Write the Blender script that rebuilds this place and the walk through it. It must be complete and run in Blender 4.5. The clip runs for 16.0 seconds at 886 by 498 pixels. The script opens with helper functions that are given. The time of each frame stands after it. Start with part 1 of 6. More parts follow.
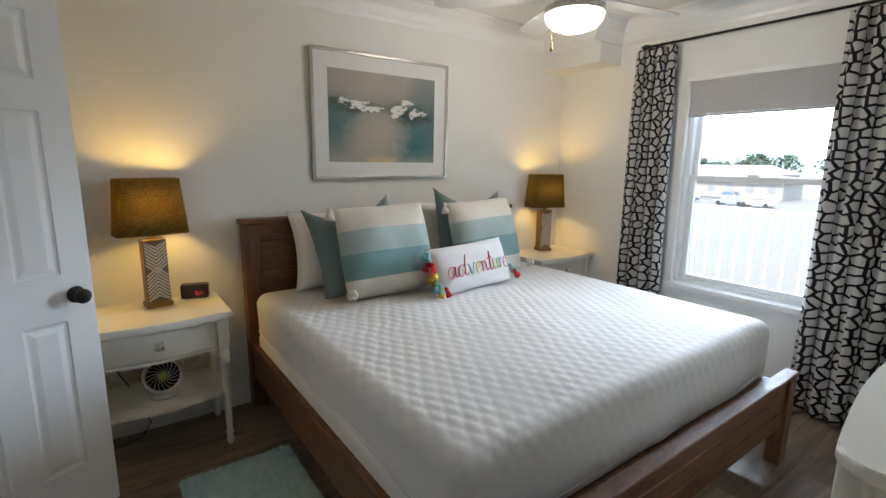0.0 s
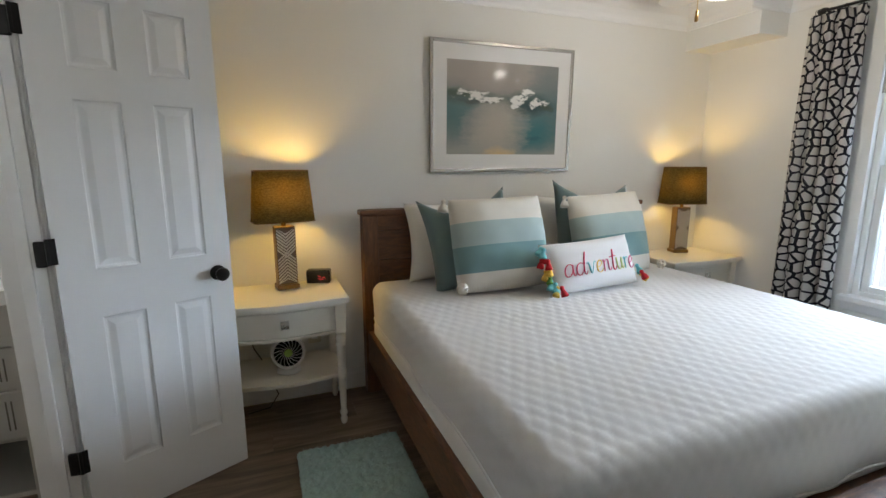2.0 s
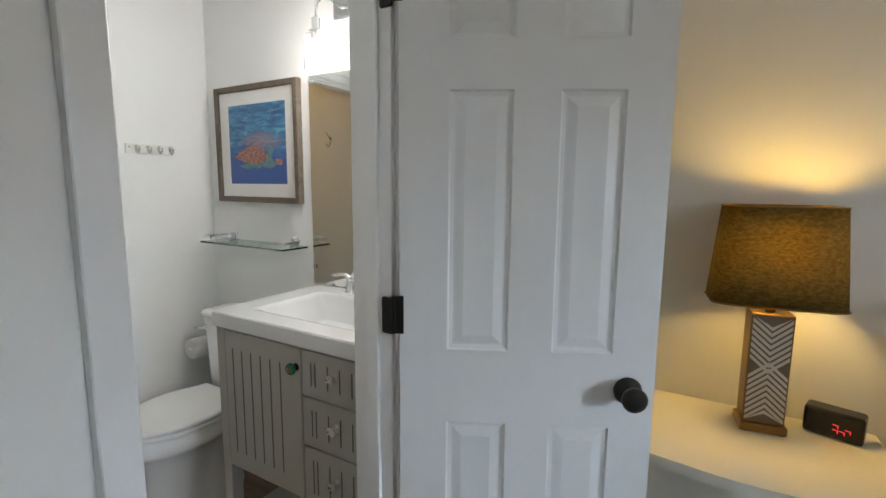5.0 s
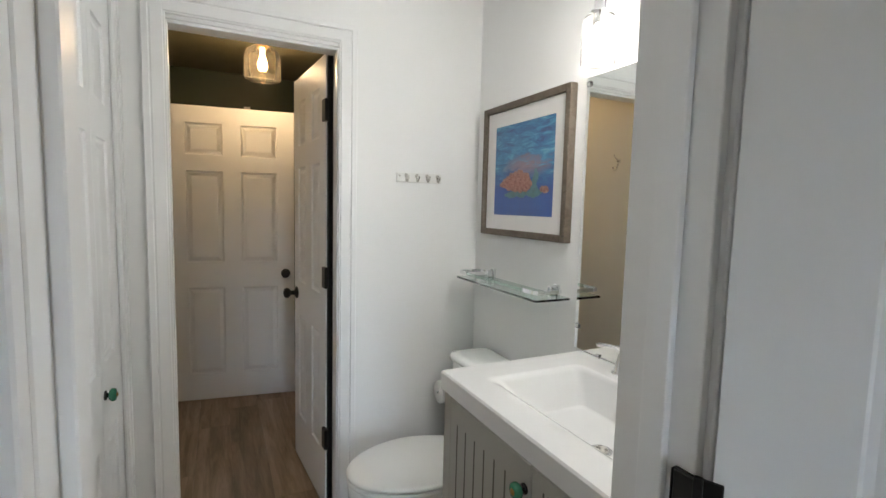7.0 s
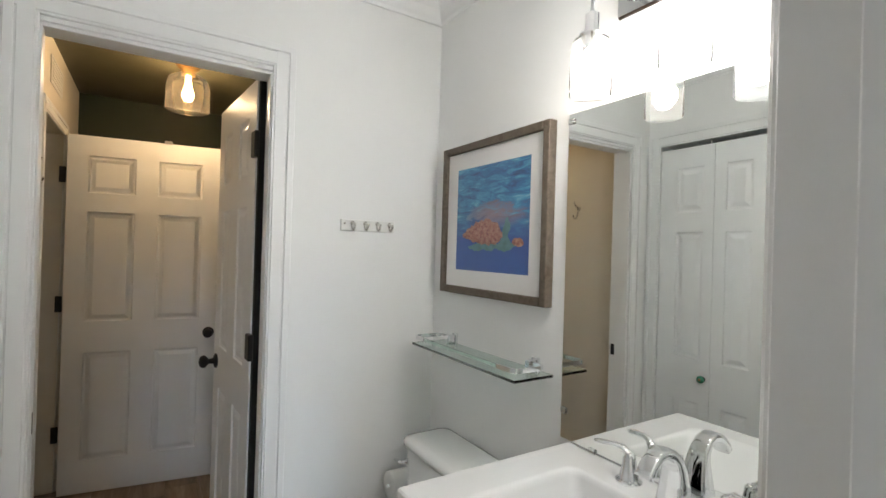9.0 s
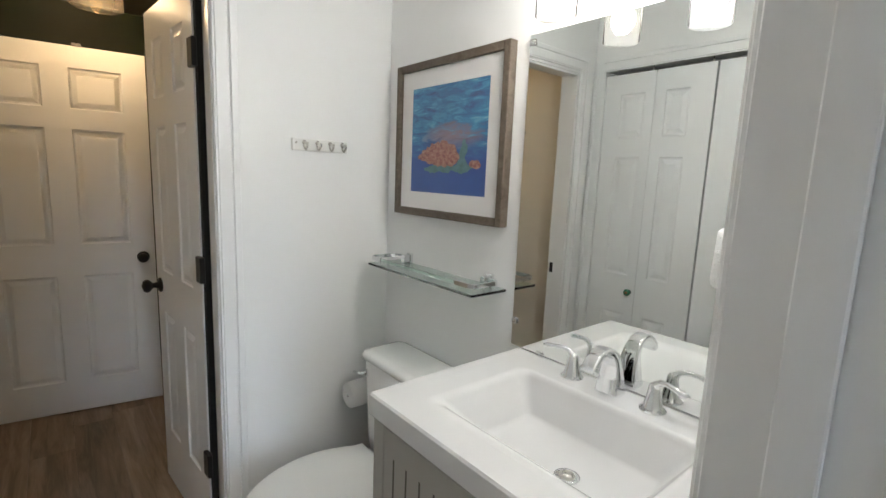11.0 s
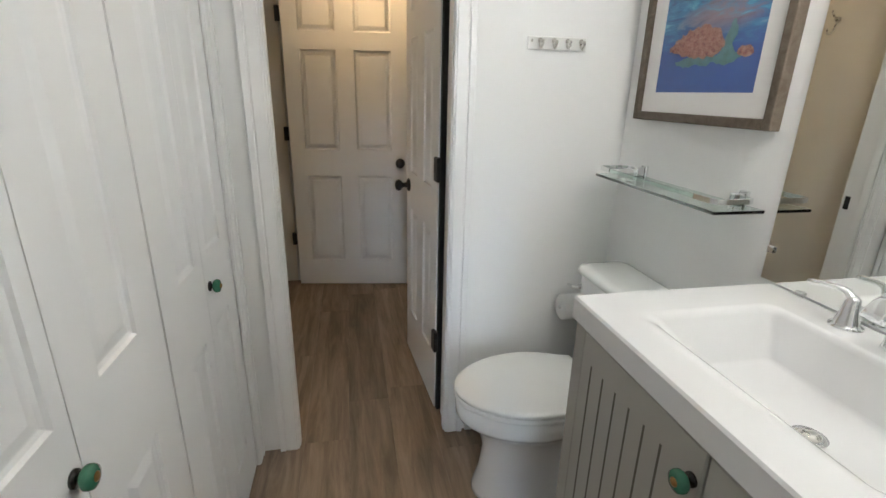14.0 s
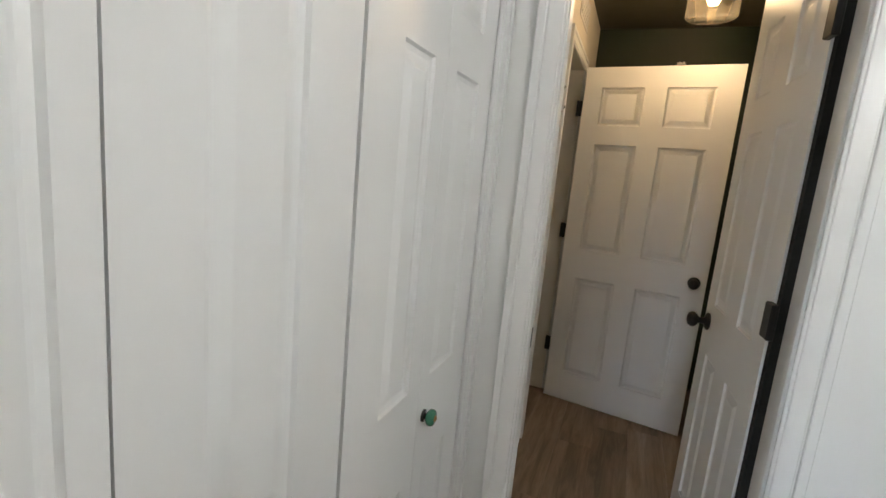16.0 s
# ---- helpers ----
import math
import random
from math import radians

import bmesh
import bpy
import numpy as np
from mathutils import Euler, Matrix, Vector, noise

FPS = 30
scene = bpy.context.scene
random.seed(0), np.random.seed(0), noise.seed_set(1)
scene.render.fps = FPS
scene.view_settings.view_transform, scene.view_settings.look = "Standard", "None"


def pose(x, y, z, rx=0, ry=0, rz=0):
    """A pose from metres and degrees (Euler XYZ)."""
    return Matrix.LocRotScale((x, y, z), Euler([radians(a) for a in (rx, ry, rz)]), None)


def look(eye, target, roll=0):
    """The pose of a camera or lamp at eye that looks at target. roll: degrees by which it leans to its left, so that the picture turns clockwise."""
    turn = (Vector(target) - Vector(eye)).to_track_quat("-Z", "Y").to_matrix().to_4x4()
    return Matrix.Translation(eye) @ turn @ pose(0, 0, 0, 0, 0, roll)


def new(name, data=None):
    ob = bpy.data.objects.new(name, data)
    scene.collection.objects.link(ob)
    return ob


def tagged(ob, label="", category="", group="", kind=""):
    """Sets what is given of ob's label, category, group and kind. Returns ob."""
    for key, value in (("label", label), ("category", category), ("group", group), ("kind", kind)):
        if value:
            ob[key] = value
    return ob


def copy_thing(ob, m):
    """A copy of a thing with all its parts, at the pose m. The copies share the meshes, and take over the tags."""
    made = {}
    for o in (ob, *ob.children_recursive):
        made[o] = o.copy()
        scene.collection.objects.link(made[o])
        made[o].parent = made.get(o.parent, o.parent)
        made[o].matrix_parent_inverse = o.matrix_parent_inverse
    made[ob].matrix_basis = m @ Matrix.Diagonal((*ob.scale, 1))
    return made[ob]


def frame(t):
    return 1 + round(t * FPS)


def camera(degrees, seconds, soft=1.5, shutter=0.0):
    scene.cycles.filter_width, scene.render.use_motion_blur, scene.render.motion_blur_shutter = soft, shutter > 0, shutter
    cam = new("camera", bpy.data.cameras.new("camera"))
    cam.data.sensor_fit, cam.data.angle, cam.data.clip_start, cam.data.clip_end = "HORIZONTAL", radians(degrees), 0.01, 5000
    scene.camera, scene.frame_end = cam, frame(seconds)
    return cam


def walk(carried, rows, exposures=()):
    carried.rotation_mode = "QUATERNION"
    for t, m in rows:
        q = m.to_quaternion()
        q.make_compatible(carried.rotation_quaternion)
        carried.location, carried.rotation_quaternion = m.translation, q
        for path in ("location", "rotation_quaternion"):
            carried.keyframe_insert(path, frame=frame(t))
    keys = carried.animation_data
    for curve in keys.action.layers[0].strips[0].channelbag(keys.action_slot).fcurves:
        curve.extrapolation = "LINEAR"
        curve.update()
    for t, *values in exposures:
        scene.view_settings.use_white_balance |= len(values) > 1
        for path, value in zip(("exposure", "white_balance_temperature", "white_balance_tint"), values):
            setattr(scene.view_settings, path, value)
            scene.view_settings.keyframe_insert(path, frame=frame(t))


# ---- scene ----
cam = camera(86.7, 16.0)
PATH = [
    (0, (0.288, 0.664, 1.424), (1.442, 2.256, 1.06), 0.6),
    (0.5, (0.305, 0.652, 1.423), (1.305, 2.345, 1.057), 0.1),
    (1, (0.319, 0.638, 1.417), (1.175, 2.407, 1.049), -0.2),
    (1.5, (0.341, 0.638, 1.402), (1.1, 2.451, 1.033), -0.3),
    (2, (0.369, 0.721, 1.379), (1.072, 2.556, 1.01), -0.1),
    (2.5, (0.369, 0.932, 1.372), (0.991, 2.802, 1.03), 0.3),
    (3, (0.391, 1.098, 1.367), (0.769, 3.031, 1.02), 0.3),
    (3.5, (0.469, 1.314, 1.363), (0.501, 3.283, 1.016), 0.6),
    (4, (0.487, 1.465, 1.361), (0.144, 3.41, 1.043), 0.8),
    (4.5, (0.396, 1.644, 1.361), (-0.285, 3.502, 1.069), 0.8),
    (5, (0.323, 1.773, 1.379), (-0.683, 3.48, 1.11), 0.5),
    (5.2, (0.312, 1.832, 1.381), (-0.826, 3.455, 1.116), 0.3),
    (7.3, (-0.071, 2.214, 1.420), (-1.889, 3.025, 1.230), 1.40),
    (7.5, (-0.116, 2.248, 1.430), (-1.937, 3.051, 1.232), 1.31),
    (8, (-0.217, 2.327, 1.447), (-2.025, 3.166, 1.283), 1.25),
    (8.5, (-0.282, 2.319, 1.439), (-2.031, 3.287, 1.389), 2.04),
    (8.7, (-0.288, 2.303, 1.442), (-2.009, 3.321, 1.447), 2.07),
    (10.8, (-0.297, 2.206, 1.448), (-1.826, 3.474, 1.216), 2.3),
    (11, (-0.3, 2.204, 1.437), (-1.817, 3.472, 1.131), 2.3),
    (11.5, (-0.302, 2.208, 1.411), (-1.785, 3.456, 0.916), 2.4),
    (12, (-0.303, 2.2, 1.381), (-1.752, 3.415, 0.731), 2.8),
    (12.5, (-0.301, 2.191, 1.359), (-1.762, 3.334, 0.611), 2.8),
    (13, (-0.298, 2.184, 1.357), (-1.857, 3.178, 0.595), 2.5),
    (13.5, (-0.301, 2.201, 1.349), (-2.019, 2.93, 0.63), 1.8),
    (14, (-0.295, 2.256, 1.361), (-2.156, 2.631, 0.731), 1.3),
    (14.5, (-0.279, 2.315, 1.382), (-2.21, 2.334, 0.861), 0.9),
    (15, (-0.326, 2.336, 1.393), (-2.263, 2.047, 0.992), 1.5),
    (15.5, (-0.491, 2.303, 1.401), (-2.394, 1.794, 1.059), 3.5),
    (16, (-0.69, 2.223, 1.383), (-2.527, 1.507, 1.049), 5.3),
]
walk(cam, [(t, look(eye, target, roll)) for t, eye, target, roll in PATH], [(0, 1.55), (3, 1.58), (3.5, 1.73), (4, 1.86), (4.5, 1.63), (5.2, 1.46), (7.3, 1.52), (8, 1.48), (8.7, 1.42), (11, 1.52), (12.5, 1.88), (13.2, 1.88), (14, 1.68), (16, 1.5)])


# ---- world, sun, lights ----
world = bpy.data.worlds.new("sky")
scene.world = world
world.use_nodes = True
wn = world.node_tree
sky = wn.nodes.new("ShaderNodeTexSky")
sky.sky_type, sky.sun_disc = "NISHITA", False
sky.sun_elevation, sky.sun_rotation = radians(50), radians(255)
sky.dust_density, sky.air_density = 0.7, 1.0
wn.links.new(sky.outputs[0], wn.nodes["Background"].inputs[0])
wn.nodes["Background"].inputs[1].default_value = 0.15


def lamp(name, kind, place, power, colour, size=0.05, aim=None, size_y=None):
    data = bpy.data.lights.new(name, kind)
    data.energy, data.color = power, colour
    if kind == "AREA":
        data.size = size
        if size_y:
            data.shape, data.size_y = "RECTANGLE", size_y
    elif kind == "SUN":
        data.angle = size
    else:
        data.shadow_soft_size = size
    ob = new(name, data)
    ob.matrix_world = look(place, aim) if aim else Matrix.Translation(place)
    return ob


SUN_DIR = Vector((math.sin(radians(255)), math.cos(radians(255)), math.tan(radians(50))))
lamp("sun", "SUN", (0, 0, 30), 2.5, (1, 0.95, 0.88), radians(0.6), tuple(Vector((0, 0, 30)) - SUN_DIR))
# bright hazy sky low over the horizon, the daylight that comes through the window
lamp("hazy_sky", "AREA", (600, 300, 235), 1.85e7, (0.69, 0.83, 1.0), 2000, (4, 2, 1.2), 420)
WARM, SOFT = (1.0, 0.62, 0.12), (1.0, 0.90, 0.77)
for lx, ly, watts in ((0.462, 3.32, 2.7), (3.240, 3.312, 1.9)):
    lamp("bedside_bulb", "POINT", (lx, ly, 1.225), watts, WARM, 0.05)
lamp("fan_bulb", "POINT", (2.33, 2.36, 2.10), 4.6, SOFT, 0.06)
# one warm bulb, two newer and brighter cool ones
for bx, watts, hue in ((-1.015, 0.32, (1.0, 0.86, 0.66)), (-0.795, 1.04, (0.95, 0.98, 1.0)), (-0.575, 1.2, (0.95, 0.98, 1.0))):
    lamp("vanity_bulb", "POINT", (bx, 3.1, 1.86), watts, hue, 0.03)
lamp("hall_bulb", "POINT", (-3.25, 2.43, 2.27), 3.4, (1.0, 0.68, 0.38), 0.03)


# ---- materials ----
def nodes_of(name):
    m = bpy.data.materials.new(name)
    m.use_nodes = True
    t = m.node_tree
    return m, t, t.nodes["Principled BSDF"]


def node(t, kind, **inputs):
    n = t.nodes.new(kind)
    for k, v in inputs.items():
        n.inputs[k.replace("_", " ")].default_value = v
    return n


def ramp(t, source, stops):
    r = t.nodes.new("ShaderNodeValToRGB")
    e = r.color_ramp.elements
    while len(e) < len(stops):
        e.new(0.5)
    for k, (p, c) in enumerate(stops):
        e[k].position = p
        e[k].color = (*c, 1) if len(c) == 3 else c
    t.links.new(source, r.inputs[0])
    return r.outputs[0]


def mixed(t, fac, a, b, blend="MIX"):
    n = t.nodes.new("ShaderNodeMix")
    n.data_type, n.blend_type = "RGBA", blend
    for socket, v in ((n.inputs[0], fac), (n.inputs[6], a), (n.inputs[7], b)):
        if hasattr(v, "links"):
            t.links.new(v, socket)
        else:
            socket.default_value = (*v, 1) if isinstance(v, tuple) and len(v) == 3 else v
    return n.outputs[2]


def maths(t, op, a, b=0.0):
    n = t.nodes.new("ShaderNodeMath")
    n.operation = op
    for socket, v in ((n.inputs[0], a), (n.inputs[1], b)):
        if hasattr(v, "links"):
            t.links.new(v, socket)
        else:
            socket.default_value = v
    return n.outputs[0]


def coords(t, which="Object", scale=(1, 1, 1), turn=(0, 0, 0)):
    c = t.nodes.new("ShaderNodeTexCoord")
    mp = t.nodes.new("ShaderNodeMapping")
    mp.inputs["Scale"].default_value = scale
    mp.inputs["Rotation"].default_value = turn
    t.links.new(c.outputs[which], mp.inputs[0])
    return mp.outputs[0]


def noise_of(t, vec, scale, detail=4.0, rough=0.6):
    n = node(t, "ShaderNodeTexNoise", Scale=scale, Detail=detail, Roughness=rough)
    t.links.new(vec, n.inputs["Vector"])
    return n.outputs[0]


def bumped(t, b, height, strength, distance=0.01):
    n = node(t, "ShaderNodeBump", Strength=strength, Distance=distance)
    t.links.new(height, n.inputs["Height"])
    t.links.new(n.outputs[0], b.inputs["Normal"])


def plain(name, colour, rough=0.5, metal=0.0, vary=0.08, big=3.0, grain=120.0, bump=0.1, coat=0.0, depth=0.001, sheen=0.0, mottle=0.16):
    """A painted, moulded or woven surface with wear at two scales."""
    m, t, b = nodes_of(name)
    v = coords(t)
    dark = tuple(c * (1 - vary) for c in colour)
    c = mixed(t, noise_of(t, v, big), dark, tuple(min(1, k * (1 + vary * 0.5)) for k in colour))
    t.links.new(c, b.inputs["Base Color"])
    fine = noise_of(t, v, grain, 3)
    b.inputs["Metallic"].default_value = metal
    t.links.new(maths(t, "ADD", maths(t, "MULTIPLY", noise_of(t, v, big * 4), mottle), max(0.0, rough - mottle / 2)), b.inputs["Roughness"])
    b.inputs["Coat Weight"].default_value = coat
    b.inputs["Sheen Weight"].default_value = sheen
    if bump:
        bumped(t, b, fine, bump, depth)
    return m


def glow(name, colour, power):
    m, t, b = nodes_of(name)
    b.inputs["Base Color"].default_value = (*colour, 1)
    b.inputs["Emission Color"].default_value = (*colour, 1)
    b.inputs["Emission Strength"].default_value = power
    return m


def glassy(name, colour=(1, 1, 1), rough=0.0, ior=1.45):
    m, t, b = nodes_of(name)
    b.inputs["Base Color"].default_value = (*colour, 1)
    b.inputs["Roughness"].default_value = rough
    b.inputs["Transmission Weight"].default_value = 1.0
    b.inputs["IOR"].default_value = ior
    return m


def wood(name, dark, light, rough=0.45, stretch=(1, 14, 14), random_piece=False, knots=True):
    m, t, b = nodes_of(name)
    v = coords(t, "Object", stretch)
    if random_piece:
        info = t.nodes.new("ShaderNodeObjectInfo")
        add = t.nodes.new("ShaderNodeVectorMath")
        add.operation = "MULTIPLY_ADD"
        t.links.new(info.outputs["Random"], add.inputs[0])
        add.inputs[1].default_value = (37, 53, 71)
        t.links.new(v, add.inputs[2])
        v = add.outputs[0]
    w = node(t, "ShaderNodeTexNoise", Scale=2.2, Detail=7.0, Roughness=0.65, Distortion=0.45 if random_piece else 1.2)
    t.links.new(v, w.inputs["Vector"])
    fine = noise_of(t, v, 14.0, 5)
    c = ramp(t, w.outputs[0], [(0.36 if random_piece else 0.3, dark), (0.52, tuple((a + k) / 2 for a, k in zip(dark, light))), (0.67 if random_piece else 0.72, light)])
    c = mixed(t, maths(t, "MULTIPLY", fine, 0.22 if random_piece else 0.45), c, tuple(k * 0.55 for k in dark))
    if random_piece:
        tone = ramp(t, info.outputs["Random"], [(0, (0.80, 0.79, 0.78)), (1, (1.18, 1.17, 1.15))])
        c = mixed(t, 1.0, c, tone, "MULTIPLY")
    t.links.new(c, b.inputs["Base Color"])
    t.links.new(maths(t, "ADD", maths(t, "MULTIPLY", fine, 0.25), rough - 0.1), b.inputs["Roughness"])
    bumped(t, b, fine, 0.25, 0.0015)
    return m


WALL = plain("wall_paint", (0.81, 0.805, 0.775), 0.65, vary=0.03, big=1.5, grain=260, bump=0.12)
BATHWALL = plain("bath_wall_paint", (0.84, 0.845, 0.84), 0.55, vary=0.03, big=1.5, grain=260, bump=0.12)
HALLWALL = plain("hall_wall_paint", (0.74, 0.70, 0.62), 0.6, vary=0.04, big=1.5, grain=260, bump=0.12)
GREEN = plain("dark_green_paint", (0.025, 0.04, 0.022), 0.35, vary=0.15, big=2, grain=200, bump=0.1)
HALLCEIL = plain("olive_hall_ceiling_paint", (0.10, 0.092, 0.055), 0.4, vary=0.1, big=2, grain=200, bump=0.1)
CEIL = plain("ceiling_paint", (0.84, 0.83, 0.815), 0.7, vary=0.03, big=2, grain=200, bump=0.15)
TRIM = plain("white_trim_paint", (0.83, 0.835, 0.835), 0.32, vary=0.03, big=4, grain=60, bump=0.04)
DOORP = plain("white_door_paint", (0.83, 0.84, 0.845), 0.35, vary=0.03, big=3, grain=90, bump=0.1)
CREAM = plain("cream_lacquer", (0.80, 0.77, 0.69), 0.28, vary=0.01, big=0.8, grain=60, bump=0.02, coat=0.45, mottle=0.02)
BLACK = plain("matt_black_metal", (0.012, 0.012, 0.013), 0.38, metal=0.3, vary=0.2, big=20, grain=300, bump=0.05)
CHROME = plain("chrome", (0.80, 0.81, 0.82), 0.045, metal=1, vary=0.02, big=8, bump=0, mottle=0.03)
NICKEL = plain("brushed_nickel", (0.62, 0.6, 0.56), 0.28, metal=1, vary=0.06, big=20, bump=0)
SILVER = plain("silver_leaf_frame", (0.5, 0.48, 0.45), 0.25, metal=1, vary=0.1, big=30, grain=200, bump=0.06)
PORC = plain("white_porcelain", (0.84, 0.84, 0.83), 0.12, vary=0.02, big=3, bump=0, coat=0.5)
STONE = plain("white_cultured_marble", (0.74, 0.74, 0.74), 0.16, vary=0.01, big=5, bump=0, coat=0.3)
GREYCAB = plain("warm_grey_cabinet_paint", (0.40, 0.385, 0.35), 0.45, vary=0.05, big=6, grain=90, bump=0.06)
GROOVE = plain("groove_shade", (0.11, 0.1, 0.085), 0.7, vary=0.1)
LINEN = plain("white_quilt_cotton", (0.70, 0.69, 0.68), 0.85, vary=0.04, big=6, grain=420, bump=0.35, sheen=0.2)
SHEET = plain("white_sheet_cotton", (0.79, 0.78, 0.75), 0.85, vary=0.05, big=7, grain=350, bump=0.3, sheen=0.2)
CANVAS = plain("cream_woven_cotton", (0.72, 0.68, 0.60), 0.9, vary=0.08, big=12, grain=330, bump=0.6, sheen=0.2, depth=0.002)
PALE_AQUA = plain("pale_aqua_woven_cotton", (0.40, 0.50, 0.49), 0.9, vary=0.08, big=12, grain=330, bump=0.6, sheen=0.2, depth=0.002)
TEAL = plain("teal_woven_cotton", (0.19, 0.33, 0.34), 0.9, vary=0.1, big=12, grain=330, bump=0.6, sheen=0.2, depth=0.002)
EURO = plain("slate_teal_linen", (0.155, 0.225, 0.225), 0.88, vary=0.12, big=9, grain=300, bump=0.5, sheen=0.3, depth=0.002)
RUG = plain("aqua_shag", (0.39, 0.56, 0.54), 0.95, vary=0.22, big=14, grain=90, bump=0.8, sheen=0.4, depth=0.004)
PINK = plain("crimson_print", (0.62, 0.03, 0.10), 0.8)
AQUA = plain("aqua_print", (0.18, 0.55, 0.58), 0.8)
YELLOW = plain("yellow_print", (0.80, 0.52, 0.08), 0.8)
RED = plain("red_yarn", (0.55, 0.02, 0.03), 0.9, bump=0.6)
ROSE = plain("rose_print", (0.72, 0.16, 0.30), 0.8)
GRASS = plain("green_yarn", (0.10, 0.26, 0.05), 0.9, bump=0.6)
LIME = plain("lime_print", (0.55, 0.62, 0.25), 0.8)
BROWNFRAME = wood("weathered_brown_frame", (0.09, 0.065, 0.045), (0.2, 0.16, 0.12), 0.6, (14, 14, 14))
BEDWOOD = wood("reclaimed_brown_wood", (0.075, 0.032, 0.016), (0.29, 0.125, 0.052), 0.42, (3, 16, 16))
BEDWOOD_UP = wood("reclaimed_brown_wood_upright", (0.075, 0.032, 0.016), (0.29, 0.125, 0.052), 0.42, (16, 16, 3))
PLANK = wood("grey_brown_plank", (0.150, 0.107, 0.074), (0.36, 0.272, 0.20), 0.38, (0.9, 8.5, 8.5), True)
BRASS = plain("aged_brass", (0.28, 0.17, 0.06), 0.35, metal=0.9, vary=0.15, big=20)
BONE = plain("bone_inlay", (0.62, 0.58, 0.5), 0.5, vary=0.1, big=40)
DARKWOOD = plain("dark_inlay", (0.16, 0.12, 0.085), 0.6, vary=0.15, big=40)
JADE = plain("green_stone_knob", (0.05, 0.22, 0.13), 0.2, vary=0.4, big=60, bump=0, coat=0.5)
WHITEPL = plain("white_plastic", (0.78, 0.78, 0.76), 0.35, vary=0.02, bump=0)
VINYL = plain("white_vinyl", (0.78, 0.8, 0.8), 0.35, vary=0.03, big=6, bump=0.02)
DARKPL = plain("black_plastic", (0.01, 0.01, 0.012), 0.25, vary=0.1, bump=0)
LEDRED = glow("red_led", (1.0, 0.04, 0.06), 0.28)
MATBOARD = plain("white_mat_board", (0.76, 0.75, 0.74), 0.5, vary=0.02, bump=0)
TOWEL = plain("white_terry", (0.82, 0.82, 0.81), 0.95, vary=0.05, big=20, grain=220, bump=0.9, depth=0.004)
# near-black for shade painted into the closet and hinge gap, and under planks
DARK = plain("shade_black", (0.012, 0.012, 0.012), 0.9)
GLASS = glassy("window_glass", (0.97, 0.99, 1.0), 0.0, 1.1)
SHELFGLASS = glassy("shelf_glass", (0.80, 0.93, 0.88), 0.01)


def thin_glass(name, tint, body, ior=1.45):
    """Thin blown glass: mostly clear, a little light caught in the wall, gloss at grazing angles."""
    m, t, b = nodes_of(name)
    clear = t.nodes.new("ShaderNodeBsdfTransparent")
    clear.inputs[0].default_value = (*tint, 1)
    soft = t.nodes.new("ShaderNodeBsdfTranslucent")
    soft.inputs[0].default_value = (*tint, 1)
    gloss = node(t, "ShaderNodeBsdfGlossy", Roughness=0.03)
    one, two = t.nodes.new("ShaderNodeMixShader"), t.nodes.new("ShaderNodeMixShader")
    one.inputs[0].default_value = body
    t.links.new(clear.outputs[0], one.inputs[1])
    t.links.new(soft.outputs[0], one.inputs[2])
    fr = node(t, "ShaderNodeFresnel", IOR=ior)
    t.links.new(fr.outputs[0], two.inputs[0])
    t.links.new(one.outputs[0], two.inputs[1])
    t.links.new(gloss.outputs[0], two.inputs[2])
    t.links.new(two.outputs[0], t.nodes["Material Output"].inputs[0])
    return m


JARGLASS = thin_glass("jar_glass", (1, 1, 1), 0.03, 1.03)
AMBERGLASS = thin_glass("amber_jar_glass", (1.0, 0.90, 0.72), 0.02)
BULB = glow("lit_bulb", (1.0, 0.96, 0.9), 10)
HALLBULB = glow("warm_lit_bulb", (1.0, 0.72, 0.38), 6)
DOME = glow("lit_opal_dome", (1.0, 0.93, 0.80), 1.2)
m_, t_, b_ = nodes_of("mirror_silver")
b_.inputs["Metallic"].default_value, b_.inputs["Roughness"].default_value = 1.0, 0.01
b_.inputs["Base Color"].default_value = (0.86, 0.88, 0.86, 1)
MIRROR = m_


def shade_cloth():
    m, t, b = nodes_of("bronze_burlap_shade")
    v = coords(t, "Object", (1, 1, 2))
    c = ramp(t, noise_of(t, v, 85, 3), [(0.35, (0.14, 0.103, 0.026)), (0.68, (0.27, 0.205, 0.06))])
    t.links.new(c, b.inputs["Base Color"])
    b.inputs["Roughness"].default_value = 0.8
    thin = t.nodes.new("ShaderNodeBsdfTranslucent")
    t.links.new(c, thin.inputs[0])
    mix = t.nodes.new("ShaderNodeMixShader")
    mix.inputs[0].default_value = 0.6
    t.links.new(b.outputs[0], mix.inputs[1])
    t.links.new(thin.outputs[0], mix.inputs[2])
    t.links.new(mix.outputs[0], t.nodes["Material Output"].inputs[0])
    return m


SHADE = shade_cloth()


